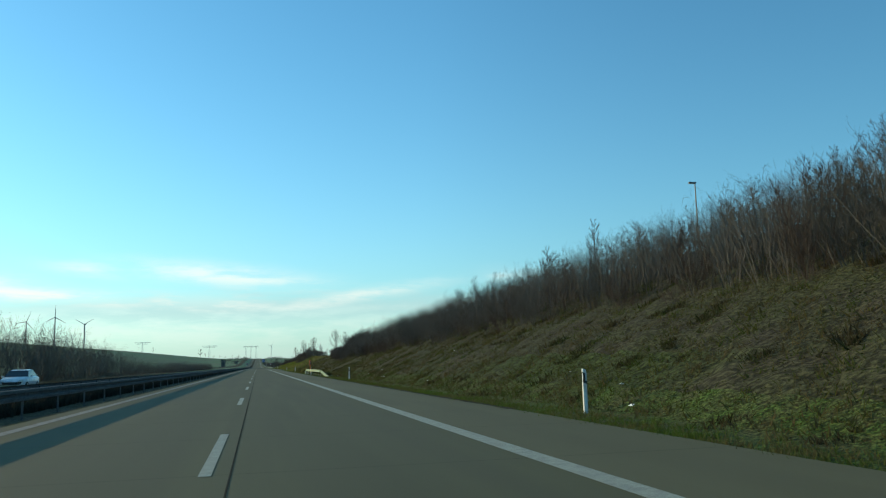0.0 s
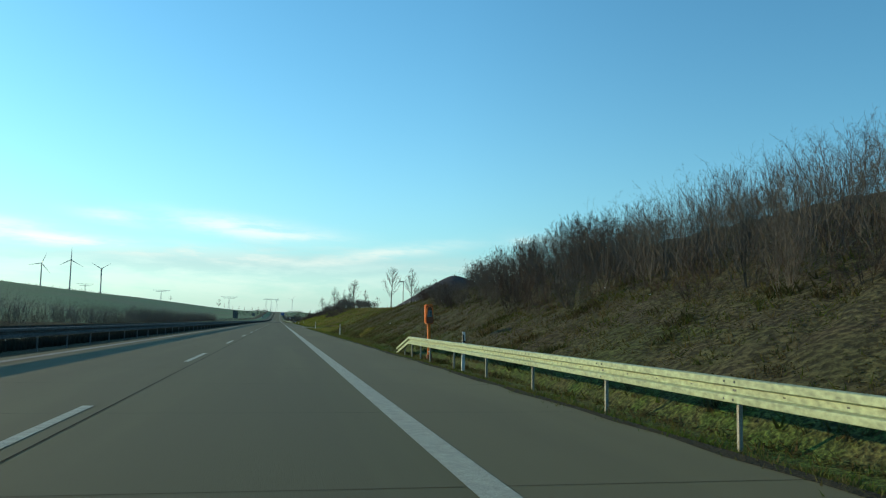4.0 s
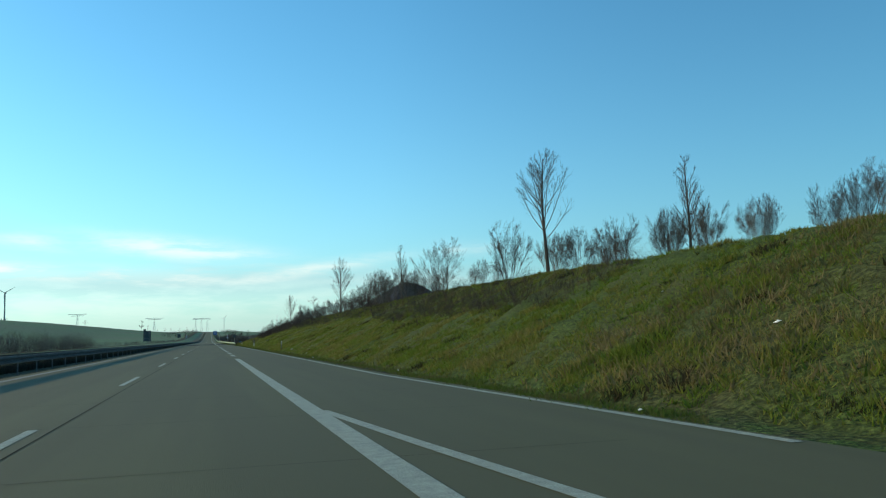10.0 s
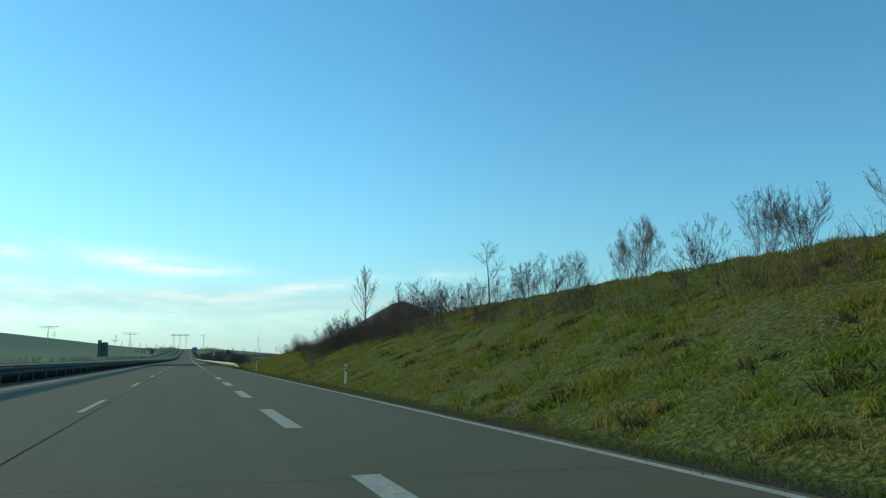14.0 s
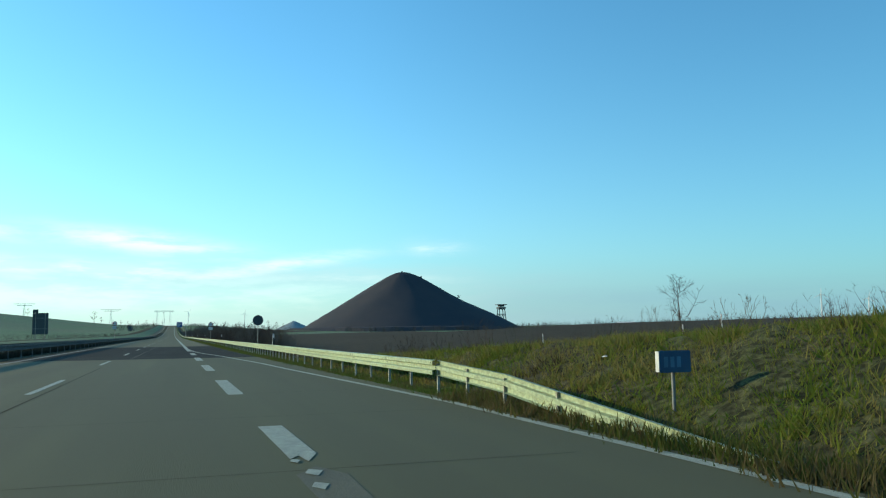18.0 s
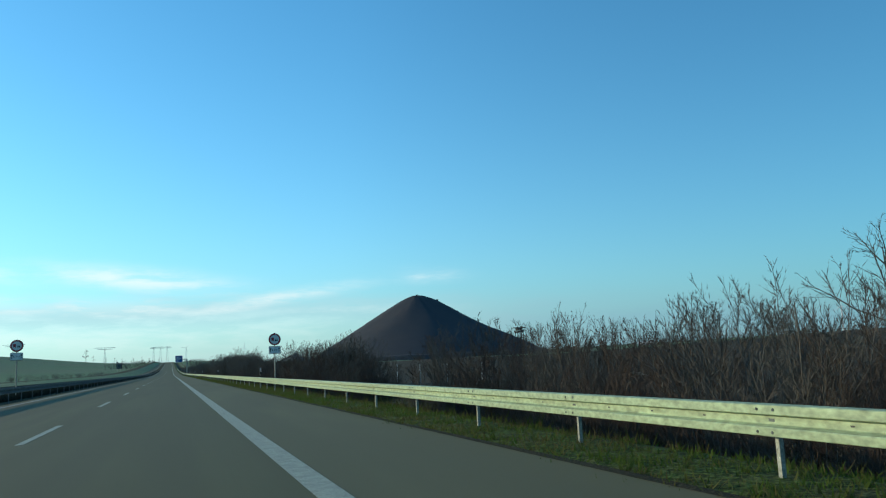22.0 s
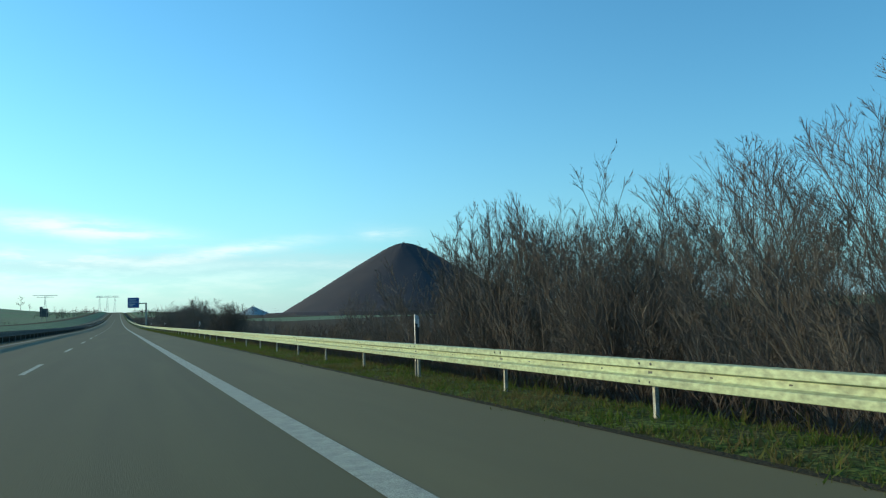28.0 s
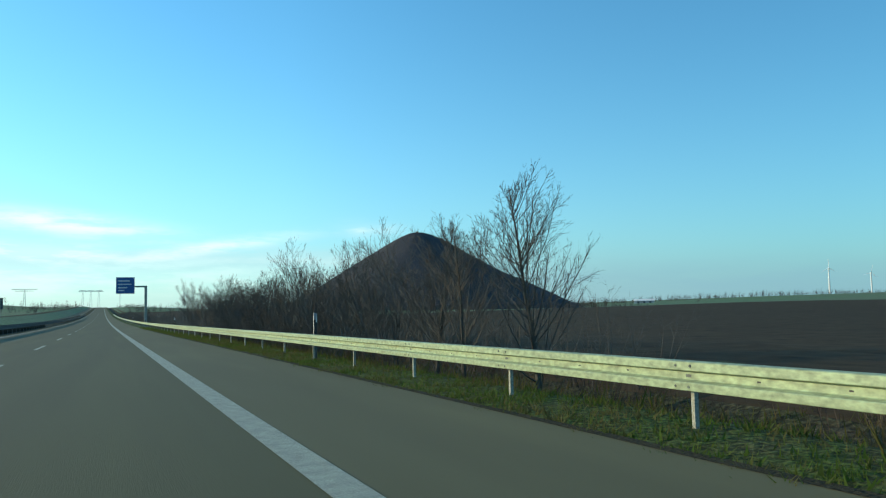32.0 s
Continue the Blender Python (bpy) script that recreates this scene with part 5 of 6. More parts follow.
# ---------------------------------------------------------------- the mine tip
def mine_tip():
    cx, cy, top = 328.0, 1586.0, 92.0
    base = 1.0
    n, rings = 96, 40
    v, f = [(cx, cy, top)], []
    rng = np.random.default_rng(4)
    for k in range(1, rings + 1):
        t = k / rings
        for s in range(n):
            a = 2 * math.pi * s / n
            ca, sa = math.cos(a), math.sin(a)
            # steeper towards the left, longer towards the right where the spoil was tipped
            R = 164 + 30 * max(ca, 0) ** 1.5 - 6 * max(-ca, 0) + 12 * max(sa, 0)
            q = (math.sqrt(t * t + 0.006) - 0.0775) / (math.sqrt(1.006) - 0.0775)
            drop = top - (top - base) * q ** (1.0 if ca < 0 else 0.95)
            if ca > 0.2:
                drop += 3.0 * ca * math.sin(t * 9.5) * (1 - t)
            drop += 0.9 * math.sin(a * 9 + t * 6) * t * (1 - t) * 2 + float(rng.uniform(-.35, .35))
            v.append((cx + ca * R * t, cy + sa * R * t, drop))
    for s in range(n):
        f.append((0, 1 + s, 1 + (s + 1) % n))
    for k in range(rings - 1):
        for s in range(n):
            a, b = 1 + k * n + s, 1 + k * n + (s + 1) % n
            f.append((a, a + n, b + n, b))
    tip = thing("mine_tip", "huge conical dark brown mine spoil tip", "spoil heap")
    put("cone", mesh_from("cone", v, f, M_TIP, True), tip)
    # a flat bench of spoil round the near foot
    v, f = [], []
    for k in range(25):
        a = radians(190 + 160 * k / 24)
        for R, z in ((150, 9.5), (176 + 4 * math.sin(k), 8.5), (190 + 5 * math.sin(k * 1.7), -2.0)):
            v.append((cx + math.cos(a) * R, cy + math.sin(a) * R, z + 0.4 * math.sin(k * 2.3)))
    for k in range(24):
        for q in (0, 1):
            f.append((3 * k + q, 3 * k + q + 1, 3 * k + q + 4, 3 * k + q + 3))
    put("foot_bench", mesh_from("foot_bench", v, f, M_TIP), tip, "flat dark bench at the foot")
    return tip


mine_tip()


def headframe(x, y, z0, z1):
    t = thing("winding_tower", "dark steel winding tower of the mine", "tower", (x, y, z0))
    h = z1 - z0
    for sx in (-1, 1):
        for sy in (-1, 1):
            part("leg", tube((sx * 9.6, sy * 7.2, -8), (sx * 5, sy * 5, h * 0.82), 0.9, 0.8, 6), M_IRON, t)
    for zz, w in ((h * 0.35, 8), (h * 0.58, 6.6), (h * 0.8, 6)):
        for sy in (-1, 1):
            part("crossbar", box(-w, w, sy * 5.5 - .6, sy * 5.5 + .6, zz - .6, zz + .6), M_IRON, t)
    part("platform", box(-7.5, 7.5, -6, 6, h * 0.82, h * 0.88), M_IRON, t)
    part("sheave_house", box(-5, 5, -4, 4, h * 0.90, h * 0.965), M_IRON, t)
    part("roof", box(-10, 10, -6, 6, h * 0.965, h), M_IRON, t)
    for sy in (-1, 1):
        part("brace", tube((-8, sy * 6.4, h * .05), (6, sy * 5.4, h * .58), .5, .5, 5), M_IRON, t)
        part("brace", tube((8, sy * 6.4, h * .05), (-6, sy * 5.4, h * .58), .5, .5, 5), M_IRON, t)


headframe(599, 1845, 8.0, 53.0)


# ---------------------------------------------------------------- wind turbines, pylons
def turbine(hub, r, tower, mat, turn, face=20, stout=1.0):
    t = thing("wind_turbine", "three-bladed wind turbine standing on the horizon", "wind turbine", (hub[0], hub[1], hub[2] - tower), "wind turbines")
    t.rotation_euler = (0, 0, radians(face))
    part("tower", tube((0, 0, -26), (0, 0, tower), r * 0.075 * stout, r * 0.04 * stout, 10), mat, t)
    part("nacelle", box(-r * .05, r * .05, -r * .09, r * .16, tower - r * .05, tower + r * .06, r * 0.015), mat, t)
    rotor = part("hub", tube((0, -r * .16, tower), (0, -r * .08, tower), r * .03, r * .055, 10), mat, t)
    for k in range(3):
        a = radians(turn + 120 * k)
        u, w = Vector((math.sin(a), 0, math.cos(a))), Vector((math.cos(a), 0, -math.sin(a)))
        o = Vector((0, -r * .12, tower))
        pr = [(0.03, .022, .018), (.2, .052, .02), (.6, .032, .012), (1.0, .008, .006)]
        v = []
        for d, c, th in pr:
            v += [o + u * d * r - w * c * r * .4, o + u * d * r + Vector((0, -th * r, 0)), o + u * d * r + w * c * r * .8, o + u * d * r + Vector((0, th * r, 0))]
        f = [(4 * k2 + i, 4 * k2 + (i + 1) % 4, 4 * k2 + 4 + (i + 1) % 4, 4 * k2 + 4 + i) for k2 in range(3) for i in range(4)] + [(12, 13, 14, 15)]
        put("blade", mesh_from("blade", v, f, mat), rotor)
    return t


turbine((-464, 2037, 128.0), 29, 76, M_TURBG, 0, 10)
turbine((-422, 2154, 116.5), 27, 66, M_TURBG, 60, -10)
turbine((-529, 2050, 119.0), 27, 66, M_TURBG, 20, 15)
turbine((68, 4300, 108.0), 22, 70, M_TURB, 40, 0)
turbine((321, 4300, 100.0), 22, 60, M_TURB, 10, 0)
turbine((1965, 2462, 108.0), 26, 88, M_TURB, 0, -38, 1.7)
turbine((2276, 2572, 101.0), 26, 82, M_TURB, 12, -38, 1.7)


def pylon(x, y, z0, z1, arms=((0.86, 15), (0.97, 10))):
    t = thing("power_pylon", "distant steel lattice power pylon with wide crossarms", "pylon", (x, y, z0), "power pylons")
    h = z1 - z0
    for sx in (-1, 1):
        for sy in (-1, 1):
            part("leg", tube((sx * 3.2, sy * 3.2, -6), (sx * .6, sy * .6, h), .32, .22, 4), M_PYLON, t)
    for k in range(6):
        za, zb = h * k / 6.5, h * (k + 1) / 6.5
        wa, wb = 3.2 - 2.6 * za / h, 3.2 - 2.6 * zb / h
        for sy in (-1, 1):
            part("lattice_bar", tube((-wa, sy * wa, za), (wb, sy * wb, zb), .14, .14, 3), M_PYLON, t)
    for fr, w in arms:
        part("crossarm", box(-w, w, -.5, .5, h * fr - .45, h * fr + .45), M_PYLON, t)


for px_, py_, pz in ((-148, 2630, 69), (-347, 2630, 84), (-563, 2630, 97)):
    gz = float(ground_z(px_, py_))
    pylon(px_, py_, gz, pz, ((0.9, 17), (0.99, 24)))
for px_ in (-37, -21, -5):
    pylon(px_, 2640, 26, 66, ((0.93, 9), (0.99, 7)))


def farm_building(x, y):
    z = float(ground_z(x, y))
    t = thing("farm_building", "long distant farm building with a pale roof", "building", (x, y, z))
    t.rotation_euler = (0, 0, radians(-35))
    part("wall", box(-20, 20, -7, 7, -1.5, 4.5), M_SHADE, t)
    v = [(-21, -8, 4.5), (21, -8, 4.5), (21, 0, 8.5), (-21, 0, 8.5), (21, 8, 4.5), (-21, 8, 4.5)]
    put("roof", mesh_from("roof", v, [(0, 1, 2, 3), (3, 2, 4, 5), (0, 3, 5), (1, 4, 2)], M_PIPE), t, "pale sheet roof")
    for k in (-12, 0, 12):
        part("gate", box(k - 2, k + 2, -7.1, -7.0, -1.0, 3.2), M_DARKSIGN, t, "dark gate")


farm_building(1028, 2101)


# ---------------------------------------------------------------- emergency telephone
def emergency_phone():
    t = thing("emergency_phone", "orange roadside emergency telephone column behind the barrier", "telephone", (8.52, 125.75, -0.05))
    t.rotation_euler = (0, radians(-2), 0)
    part("pole", tube((-0.02, 0, -0.4), (-0.02, 0, 1.3), 0.07, 0.07, 16), M_ORANGE, t)
    part("housing", box(-0.15, 0.15, -0.14, 0.16, 1.25, 2.03, 0.03), M_ORANGE, t)
    part("side_cover", box(-0.17, -0.148, -0.11, 0.13, 1.29, 2.0, 0.01), M_ORANGE, t)
    part("flap", box(-0.182, -0.169, -0.05, 0.05, 1.36, 1.49, 0.003), M_ORANGE, t)
    # door in darker orange: shade of the front put into the colour
    door = part("door", box(-0.13, 0.135, -0.152, -0.139, 1.27, 1.98, 0.006), M_ORANGED, t, "orange door coloured dark for the shaded front")
    bm = bmesh.new()
    for k in range(12):
        a, b = radians(180 * k / 12), radians(180 * (k + 1) / 12)
        quad = [(math.cos(q) * r, yy, 1.84 + math.sin(q) * r) for q in (a, b) for r in (0.095, 0.125) for yy in (-0.15, -0.205)]
        vs = [bm.verts.new(q) for q in quad]
        for i in ((0, 1, 5, 4), (2, 6, 7, 3), (1, 3, 7, 5), (0, 4, 6, 2)):
            bm.faces.new([vs[j] for j in i])
    box(-0.125, -0.095, -0.205, -0.15, 1.62, 1.84, bm=bm)
    box(0.095, 0.125, -0.205, -0.15, 1.62, 1.84, bm=bm)
    part("hood", bm, M_ORANGE, t, "arched orange hood")
    panel = part("panel", box(-0.10, 0.10, -0.168, -0.153, 1.53, 1.79, 0.004), M_GREY, door, "grey pictogram panel")
    bm = bmesh.new()
    for k in range(9):
        a, b = radians(-75 + 150 * k / 9), radians(-75 + 150 * (k + 1) / 9)
        tube((-0.01 + .06 * math.cos(a), -0.172, 1.66 + .075 * math.sin(a)), (-0.01 + .06 * math.cos(b), -0.172, 1.66 + .075 * math.sin(b)), 0.016, 0.016, 6, bm)
    part("handset_sign", bm, M_BLACK, door, "black handset pictogram")
    part("foot", box(-0.11, 0.09, -0.10, 0.10, -0.3, 0.03, 0.01), M_ORANGED, t)
    part("reflector", box(-0.07, 0.04, -0.085, -0.07, 0.12, 0.16), M_REFL, t)


emergency_phone()


# ---------------------------------------------------------------- lamps of the rest area
def street_lamp(x, y, top, turn=0.0):
    z0 = float(ground_z(x, y))
    h = top - z0
    t = thing("street_lamp", "tall grey street lamp with a flat double head", "street lamp", (x, y, z0), "street lamps")
    t.rotation_euler = (0, 0, radians(turn))
    part("pole", tube((0, 0, -0.5), (0, 0, h - 0.05), 0.085, 0.05, 12), M_POST, t)
    part("collar", tube((0, 0, 0.0), (0, 0, 0.9), 0.10, 0.09, 12), M_POST, t)
    head = part("lamp_head", box(-0.62, 0.12, -0.14, 0.14, h - 0.08, h + 0.06, 0.04), M_LAMP, t, "flat dark lamp head")
    part("lens", box(-0.58, -0.12, -0.11, 0.11, h - 0.10, h - 0.075, 0.01), M_REFL, head)
    part("arm", tube((0, 0, h - 0.1), (-0.2, 0, h), 0.035, 0.03, 8), M_POST, t)


street_lamp(20.7, 212.8, 7.35)
street_lamp(38.9, 63.6, 16.6)


# ---------------------------------------------------------------- signs
def tube_post(t, x, y, z0, z1, r=0.038):
    part("pole", tube((x, y, z0), (x, y, z1), r, r, 12), M_POST, t)
    part("pole_cap", tube((x, y, z1), (x, y, z1 + 0.015), r * 1.1, r * .8, 12), M_BLACK, t)


def back_of_sign():
    t = thing("round_sign", "round traffic sign coloured dark as if against the light", "traffic sign", (9.65, 491.2, -0.35))
    tube_post(t, 0, 0, -0.9, 3.2)
    # plate coloured near black, the backlit look put into the colour
    plate = part("plate", disc((0, -0.05, 2.75), 0.42, 0.02, 48), M_DARKSIGN, t)
    part("rim", disc((0, -0.045, 2.75), 0.435, 0.014, 48), M_GREY, plate, "folded pale rim")
    part("clamp", box(-0.06, 0.06, -0.05, 0.05, 2.6, 2.64), M_POST, t)


def truck_sign(x, y, z, name="no_overtaking_sign", label="round red-rimmed no overtaking sign for lorries with distance plate"):
    t = thing(name, label, "traffic sign", (x, y, z), "no overtaking signs")
    tube_post(t, 0, 0, -1.0, 3.5)
    plate = part("plate", disc((0, -0.055, 3.1), 0.385, 0.016, 48), M_RED, t, "red sign ring")
    part("back_plate", disc((0, -0.045, 3.1), 0.392, 0.008, 48), M_SIGNW, plate)
    part("white_field", disc((0, -0.0655, 3.1), 0.285, 0.004, 48), M_SIGNW, plate)
    lorry = box(-0.21, -0.05, -0.071, -0.0685, 3.02, 3.22)
    box(-0.20, -0.16, -0.071, -0.0685, 2.985, 3.02, bm=lorry)
    box(-0.10, -0.06, -0.071, -0.0685, 2.985, 3.02, bm=lorry)
    part("lorry_symbol", lorry, M_RED, plate, "red lorry symbol")
    car = box(0.02, 0.21, -0.071, -0.0685, 3.0, 3.06)
    box(0.05, 0.18, -0.071, -0.0685, 3.06, 3.13, bm=car)
    box(0.03, 0.07, -0.071, -0.0685, 2.975, 3.0, bm=car)
    box(0.16, 0.20, -0.071, -0.0685, 2.975, 3.0, bm=car)
    part("car_symbol", car, M_BLACK, plate, "black car symbol")
    part("car_window", box(0.07, 0.16, -0.0725, -0.0712, 3.07, 3.115), M_SIGNW, plate)
    sub = part("distance_plate", box(-0.375, 0.375, -0.062, -0.048, 2.17, 2.66, 0.02), M_BLACK, t)
    part("plate_field", box(-0.355, 0.355, -0.0665, -0.0615, 2.19, 2.64), M_SIGNW, sub)
    for sx in (-0.27, 0.27):
        a = box(sx - 0.018, sx + 0.018, -0.0705, -0.0668, 2.28, 2.50)
        v = [a.verts.new(p) for p in ((sx - 0.065, -0.0705, 2.47), (sx + 0.065, -0.0705, 2.47), (sx, -0.0705, 2.58))]
        a.faces.new(v)
        part("arrow", a, M_BLACK, sub)
    cu = bpy.data.curves.new("text", "FONT")
    cu.body, cu.size, cu.extrude, cu.align_x, cu.align_y = "6 km", 0.21, 0.001, "CENTER", "CENTER"
    txt = new("text", cu)
    me = bpy.data.meshes.new_from_object(txt)
    bpy.data.objects.remove(txt)
    me.materials.clear()
    me.materials.append(M_BLACK)
    put("writing", me, sub, "black writing 6 km", at=pose(0, -0.069, 2.415, 90))
    part("clamp", box(-0.06, 0.06, -0.05, 0.05, 2.9, 2.94), M_POST, t)


def kilometre_sign():
    t = thing("kilometre_sign", "small blue kilometre sign on a thin dark post", "road sign", (9.25, 431.8, 0.0))
    part("pole", tube((0, 0, -0.6), (0, 0, 0.93), 0.026, 0.026, 12), M_GREY, t)
    plate = part("plate", box(-0.235, 0.25, -0.055, -0.04, 0.66, 0.95, 0.01), M_TEAL, t)
    # white strip on the left edge paints the light falling there
    part("edge_strip", box(-0.245, -0.237, -0.05, 0.03, 0.67, 0.94), M_SIGNW, plate, "strip painted pale as a lit plate edge")
    for k in range(3):
        part("bar", box(-0.17 + 0.10 * k, -0.11 + 0.10 * k, -0.0585, -0.0555, 0.73, 0.87), M_PALEBLUE, plate, "unreadable pale mark")


def gantry():
    z = float(road_z(900))
    t = thing("cantilever_sign", "blue motorway direction sign on a cantilever gantry", "road sign", (0, 900, z))
    part("column", box(9.5, 9.95, -0.22, 0.22, -0.3, 6.95, 0.03), M_POST, t)
    part("beam", box(4.9, 9.6, -0.16, 0.16, 6.65, 6.95, 0.03), M_POST, t)
    panel = part("panel", box(4.8, 7.75, -0.36, -0.24, 5.6, 8.4, 0.04), M_BLUE, t)
    part("border", box(4.72, 7.83, -0.30, -0.245, 5.52, 8.48, 0.04), M_SIGNW, panel)
    for k, (w, zz) in enumerate(((1.9, 7.7), (2.2, 7.1), (1.5, 6.5), (1.0, 6.0))):
        part("bar", box(5.1, 5.1 + w, -0.372, -0.362, zz, zz + 0.22), M_SIGNW, panel, "unreadable white line")
    part("base_plate", box(9.3, 10.15, -0.4, 0.4, -0.3, -0.02), M_GREY, t)


def board_back(x, y, z0, w, h, low):
    t = thing("sign_board", "large road sign seen dark from behind", "road sign", (x, y, z0), "sign boards")
    for sx in (-w * 0.3, w * 0.3):
        part("pole", tube((sx, 0, -1.5), (sx, 0, low + h * 0.95), 0.08, 0.08, 8), M_POST, t)
    part("board", box(-w / 2, w / 2, -0.06, 0.0, low, low + h, 0.02), M_DARKSIGN, t)
    part("top_board", box(-w / 2, -w / 2 + w * 0.35, -0.06, 0.0, low + h + 0.02, low + h + 0.75, 0.02), M_DARKSIGN, t)
    for zz in (low + h * 0.25, low + h * 0.75):
        part("rail", box(-w / 2 + .05, w / 2 - .05, -0.12, -0.07, zz, zz + .1), M_GREY, t)


back_of_sign()
truck_sign(9.1, 568.0, -0.05)
truck_sign(-6.7, 572.9, 0.3, label="red-rimmed no overtaking sign for lorries standing in the median")
kilometre_sign()
gantry()
board_back(-24.2, 614, 0.5, 3.1, 4.6, 1.3)
board_back(-24.5, 1000, float(ground_z(-24.5, 1000)), 3.0, 3.2, 2.0)


# ---------------------------------------------------------------- fence posts
def fence():
    t = thing("fence", "row of pale fence posts along the field edge", "fence")
    rng = random.Random(8)
    k = 0
    for x, y in [(22.8, 448.2), (26.2, 455.5), (26.2, 471.0)] + [(19.3, v) for v in np.arange(557.46, 606, 5.93)]:
        z = float(ground_z(x, y))
        part("post", tube((x, y, z - 0.5), (x + rng.uniform(-.05, .05), y + rng.uniform(-.05, .05), z + 1.35), 0.028, 0.025, 8), M_PIPE, t)
        if k == 1:
            for dy in (-1, 1):
                part("brace", tube((x, y + dy * 1.0, z - 0.1), (x, y, z + 1.05), 0.03, 0.03, 6), M_PIPE, t)
        k += 1
    for y in (230, 236, 243, 250, 258, 266, 288, 300, 318):
        x = 25.5
        z = float(ground_z(x, y))
        if y == 230:
            for dx in (-1.0, 1.0):
                part("brace", tube((x + dx, y, z - 0.1), (x, y, z + 1.1), 0.035, 0.035, 6), M_PIPE, t)
        part("post", tube((x, y, z - 0.5), (x, y, z + 1.35), 0.036, 0.032, 8), M_PIPE, t)


fence()


# ---------------------------------------------------------------- boulders and litter on the grass
def boulder(x, y, r, seed, mat=M_STONE, name="boulder", label="pale boulder on the grass", cat="stone"):
    rng = random.Random(seed)
    bm = bmesh.new()
    bmesh.ops.create_icosphere(bm, subdivisions=2, radius=r)
    for v in bm.verts:
        v.co *= rng.uniform(0.82, 1.1)
        v.co.z *= 0.72
    me = bpy.data.meshes.new(name)
    bm.to_mesh(me)
    bm.free()
    me.materials.append(mat)
    ob = new(name, me)
    ob.location = (x, y, float(ground_z(x, y)) + r * 0.3)
    return tagged(ob, label, cat, "boulders")


for k, (x, y, r) in enumerate(((18.6, 214.0, 0.36), (21.9, 209.7, 0.40), (24.6, 206.6, 0.3), (9.4, 308.6, 0.15))):
    boulder(x, y, r, k)


def fallen_branch(x0, y0, x1, y1, r, mat, label, seed):
    rng = random.Random(seed)
    a, b = Vector((x0, y0, float(ground_z(x0, y0)) + 0.07)), Vector((x1, y1, float(ground_z(x1, y1)) + 0.10))
    w = Wood()
    pts = grow(rng, a, b - a, (b - a).length, 7, 0.10, 0.0)
    w.limb(pts, r, r * 0.35, 6)
    for k in (3, 4, 6):
        side = Vector((rng.uniform(-1, 1), rng.uniform(-1, 1), 0.25))
        w.limb(grow(rng, pts[k], (b - a).normalized() + side, 0.28, 3, 0.12, 0.0), r * 0.5, r * 0.2, 5)
    tagged(new("fallen_branch", w.mesh("fallen_branch", mat)), label, "branch", "fallen branches")


fallen_branch(9.79, 282.4, 10.45, 281.6, 0.035, M_BARK, "dark fallen branch lying on the grassy bank", 3)
fallen_branch(9.2, 386.1, 9.25, 384.9, 0.016, M_DRY, "pale dry branch lying at the foot of the bank", 5)


def litter():
    rng = random.Random(14)
    for k in range(70):
        y = rng.uniform(4, 440)
        x = 8.4 + rng.random() ** 1.6 * 8
        if 186 < y < 246 and x < 14:
            continue
        s = rng.uniform(0.025, 0.08)
        z = float(ground_z(x, y)) + 0.06
        v = [(-s, -s * .6, 0), (s, -s * .5, .01), (s * .8, s * .6, s * .5), (-s * .7, s * .7, s * .35), (0, 0, s * .7)]
        me = mesh_from("litter", v, [(0, 1, 4), (1, 2, 4), (2, 3, 4), (3, 0, 4)], M_PAPER)
        ob = new("litter", me)
        ob.location, ob.rotation_euler = (x, y, z), (0, 0, rng.uniform(0, 6))
        tagged(ob, "scrap of white litter lying in the grass", "litter", "litter")


litter()


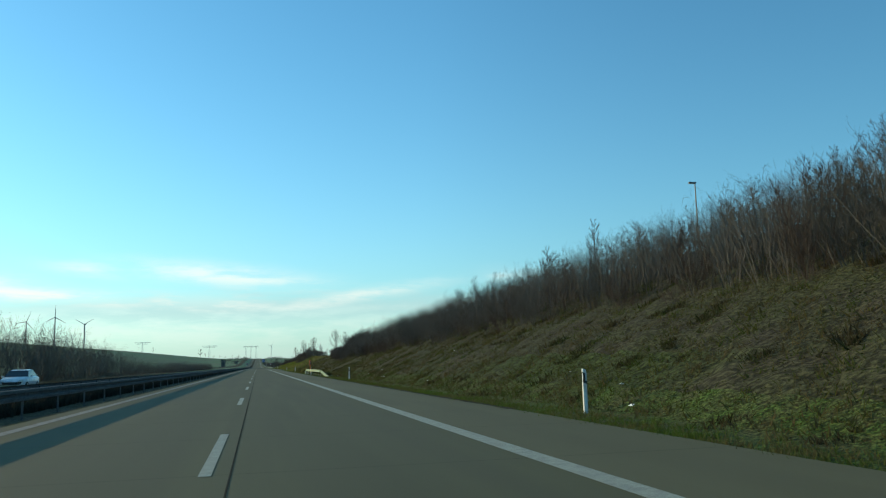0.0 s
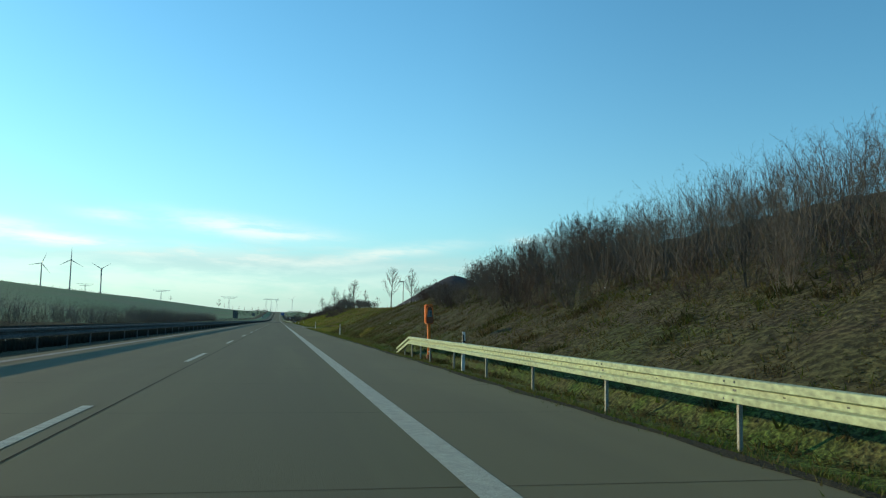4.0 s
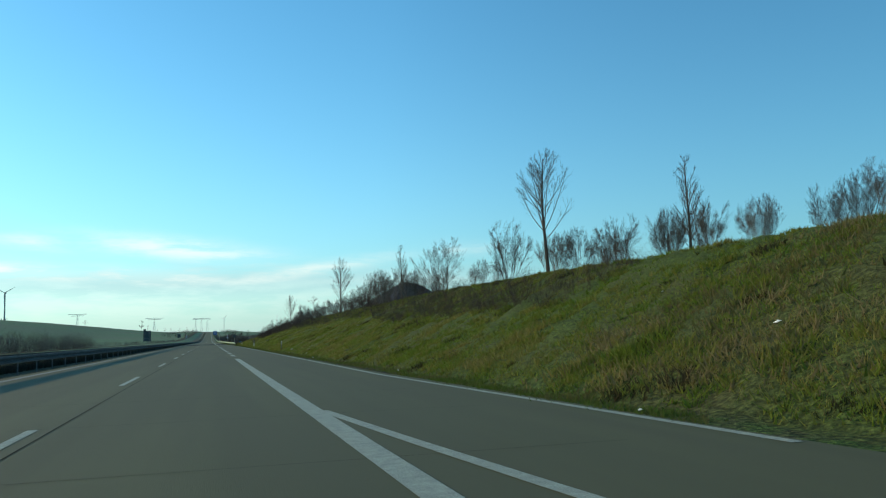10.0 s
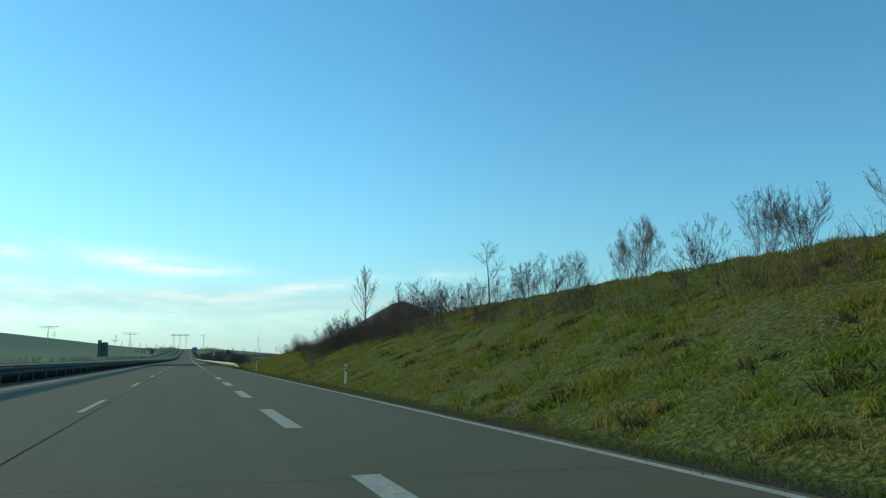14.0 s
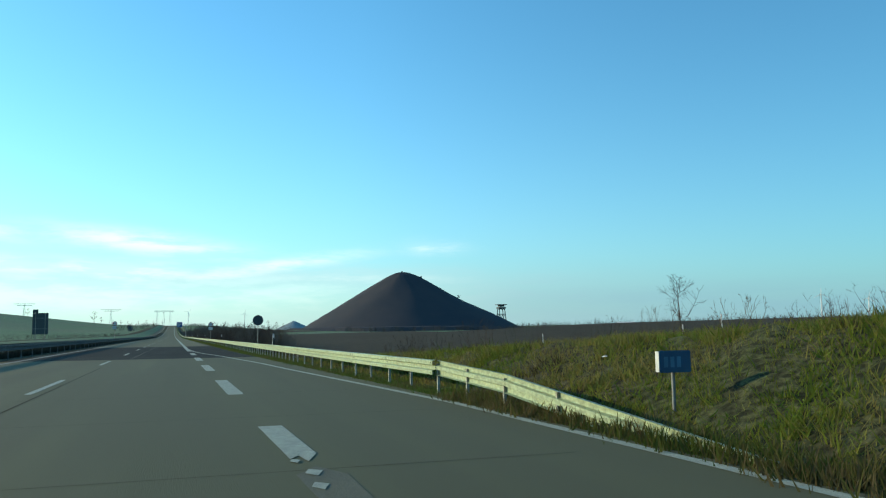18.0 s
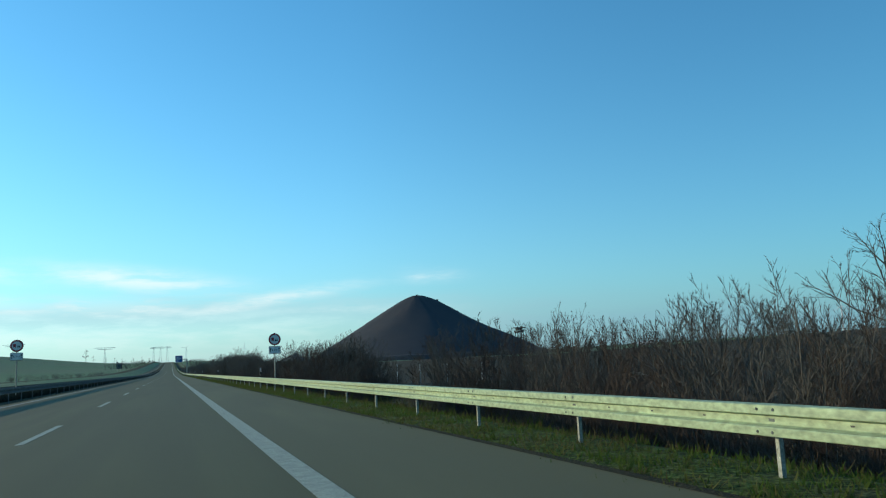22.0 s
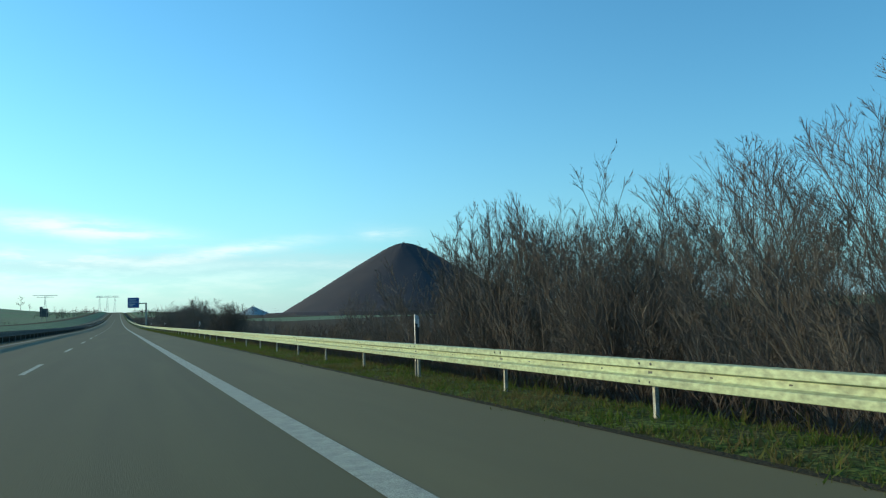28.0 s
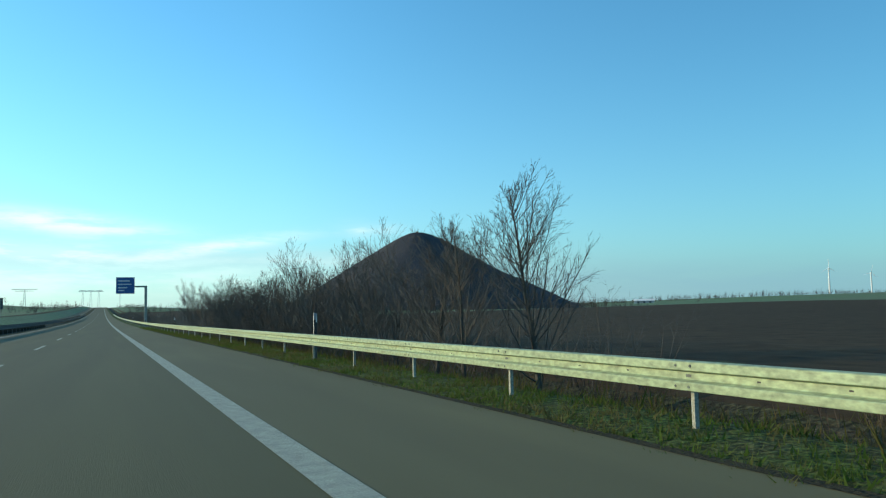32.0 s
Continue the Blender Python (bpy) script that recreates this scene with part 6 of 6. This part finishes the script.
# ---------------------------------------------------------------- cars on the opposite carriageway
def car(x, y, tone, label):
    t = thing("car", label, "car", (x, y, 0), "cars")
    secs = [(-2.15, .42, .55, .60), (-2.05, .30, .80, .78), (-1.3, .26, .92, .84), (-0.9, .25, .98, .86), (0.0, .25, 1.0, .88), (1.3, .26, 1.0, .87), (1.95, .30, .96, .82), (2.12, .42, .80, .72)]
    v, f = [], []
    for yy, z0, z1, w in secs:
        v += [(-w * .92, yy, z0), (-w, yy, z0 + .2), (-w, yy, z1 - .1), (-w * .88, yy, z1), (w * .88, yy, z1), (w, yy, z1 - .1), (w, yy, z0 + .2), (w * .92, yy, z0)]
    for k in range(len(secs) - 1):
        for i in range(8):
            f.append((8 * k + i, 8 * k + (i + 1) % 8, 8 * k + 8 + (i + 1) % 8, 8 * k + 8 + i))
    f += [tuple(range(8)), tuple(8 * (len(secs) - 1) + i for i in range(7, -1, -1))]
    put("body", mesh_from("body", v, f, tone, True), t)
    cab = [(-0.95, .96, .80), (-0.25, 1.42, .62), (0.9, 1.46, .62), (1.85, 1.0, .76)]
    v, f = [], []
    for yy, zz, w in cab:
        v += [(-w, yy, zz), (w, yy, zz)]
    low = [(-.80, -.95, .9), (.80, -.95, .9), (-.76, 1.85, .9), (.76, 1.85, .9)]
    n = len(v)
    v += low
    f = [(0, 1, 3, 2), (2, 3, 5, 4), (4, 5, 7, 6), (n, 0, 2, 4, 6, n + 2), (n + 1, n + 3, 7, 5, 3, 1)]
    put("cabin_glass", mesh_from("cabin_glass", v, f, M_GLASS), t, "dark windows")
    put("roof", mesh_from("roof", [(-.63, -.22, 1.425), (.63, -.22, 1.425), (.63, .88, 1.465), (-.63, .88, 1.465), (-.5, .3, 1.48), (.5, .3, 1.48)], [(0, 1, 5, 4), (4, 5, 2, 3), (0, 4, 3), (1, 2, 5)], tone), t)
    for sx in (-1, 1):
        for yy in (-1.35, 1.3):
            w = part("wheel", tube((sx * .70, yy, .31), (sx * .885, yy, .31), .31, .31, 20), M_RUBBER, t)
            part("rim", tube((sx * .87, yy, .31), (sx * .895, yy, .31), .2, .19, 16), M_RIM, w)
        part("headlight", box(sx * .62 - .14, sx * .62 + .14, -2.13, -2.02, .62, .74, .02), M_REFL, t, "clear headlight")
        part("mirror", box(sx * .95 - .08, sx * .95 + .08, -.75, -.62, .95, 1.07, .02), tone, t)
    part("grille", box(-.42, .42, -2.16, -2.1, .45, .6, .01), M_BLACK, t)


car(-16.2, 64.0, M_CAR, "white estate car on the opposite carriageway")


# ---------------------------------------------------------------- far trees and woods
def far_trees():
    round_crown = dict(count=(20, 8, 5), ratio=(0.42, 0.45, 0.5), angle=((35, 75), (25, 60), (20, 60)), segs=(4, 2, 1), wander=(0.14, 0.2, 0.25), lift=(0.04, 0.02, 0.0), thin=(0.6, 0.8, 0.9))
    base = make_tree(61, 15.0, 2.5, label="distant bare tree on the field edge", spec=round_crown, name="far_tree", radius=5.2)
    rng = random.Random(3)
    spots = [(-133, 2000, 1.6), (-122, 2010, 0.9), (-235, 1960, 1.0), (122, 1500, 0.9), (134, 1510, 0.8), (95, 1450, 0.6), (13.5, 905, 0.0), (816, 1690, 0.75), (801, 1676, 0.6), (46, 1020, 0.6), (36, 1000, 0.7),
             (-60, 2050, 0.7), (-46, 2060, 0.8), (-90, 2040, 0.7), (-30, 1900, 0.6), (-75, 1980, 0.6), (-104, 2030, 0.6), (-17, 2010, 0.6), (60, 1080, 0.55), (28, 960, 0.5), (24, 985, 0.55)]
    first = True
    for x, y, s in spots:
        if not s:
            continue
        m = Matrix.LocRotScale((x, y, float(ground_z(x, y)) - .2), Euler((0, 0, rng.uniform(0, 6.3))), None)
        ob = base if first else copy_thing(base, m)
        if first:
            ob.matrix_basis = m
            first = False
        ob.scale = (s, s, s)
    far = []
    for _ in range(420):
        a = rng.random()
        far.append((820 + a * 1500 + rng.uniform(-25, 25), 2250 + a * 150 + rng.uniform(-40, 40), rng.uniform(1.4, 4.6)))
    for _ in range(160):
        far.append((rng.uniform(480, 800), 1950 + rng.uniform(-60, 60), rng.uniform(1.6, 4.6)))
    for _ in range(150):
        far.append((rng.uniform(200, 480), 1395 + rng.uniform(-15, 15), rng.uniform(1.0, 2.6)))
    for _ in range(260):
        y = rng.uniform(1250, 2450)
        far.append((rng.choice((-1, 1)) * rng.uniform(24, 60), y, rng.uniform(0.7, 1.6)))
    for _ in range(120):
        far.append((rng.uniform(-620, -330), 1760 + rng.uniform(-30, 30), rng.uniform(0.6, 1.3)))
    scrub("far_wood", "bare woods and hedges along the horizon", far, 90, M_TWIG, 4.2, 6, (5, 2), 0.05)
    for k, (x, z, r) in enumerate(((329, 91.6, 1.6), (358, 83.2, 2.0), (362, 81.4, 1.5), (389.5, 66.2, 2.1), (394, 63.6, 1.6), (420, 54.0, 1.6))):
        rb = random.Random(200 + k)
        bm = bmesh.new()
        for _ in range(16):
            c = Vector((rb.gauss(0, .6), rb.gauss(0, .6), abs(rb.gauss(0.5, .5)))) * r
            bmesh.ops.create_icosphere(bm, subdivisions=1, radius=r * rb.uniform(.25, .5), matrix=Matrix.Translation(c))
        for w in bm.verts:
            w.co *= rb.uniform(0.85, 1.15)
        me = bpy.data.meshes.new("tip_bush")
        bm.to_mesh(me)
        bm.free()
        me.materials.append(M_TWIGR)
        ob = new("tip_bush", me)
        ob.location = (x, 1586, z)
        tagged(ob, "small dark bush growing on the mine tip", "shrub", "bushes on the tip")
    # a second, far smaller tip on the horizon
    v, f = [(438, 3500, 52)], []
    for k in range(24):
        a = 2 * math.pi * k / 24
        v.append((438 + 112 * math.cos(a), 3500 + 112 * math.sin(a), 0))
    f = [(0, 1 + k, 1 + (k + 1) % 24) for k in range(24)]
    tagged(new("far_mine_tip", mesh_from("far_mine_tip", v, f, M_FARTIP)), "small grey spoil tip far away", "spoil heap")


far_trees()
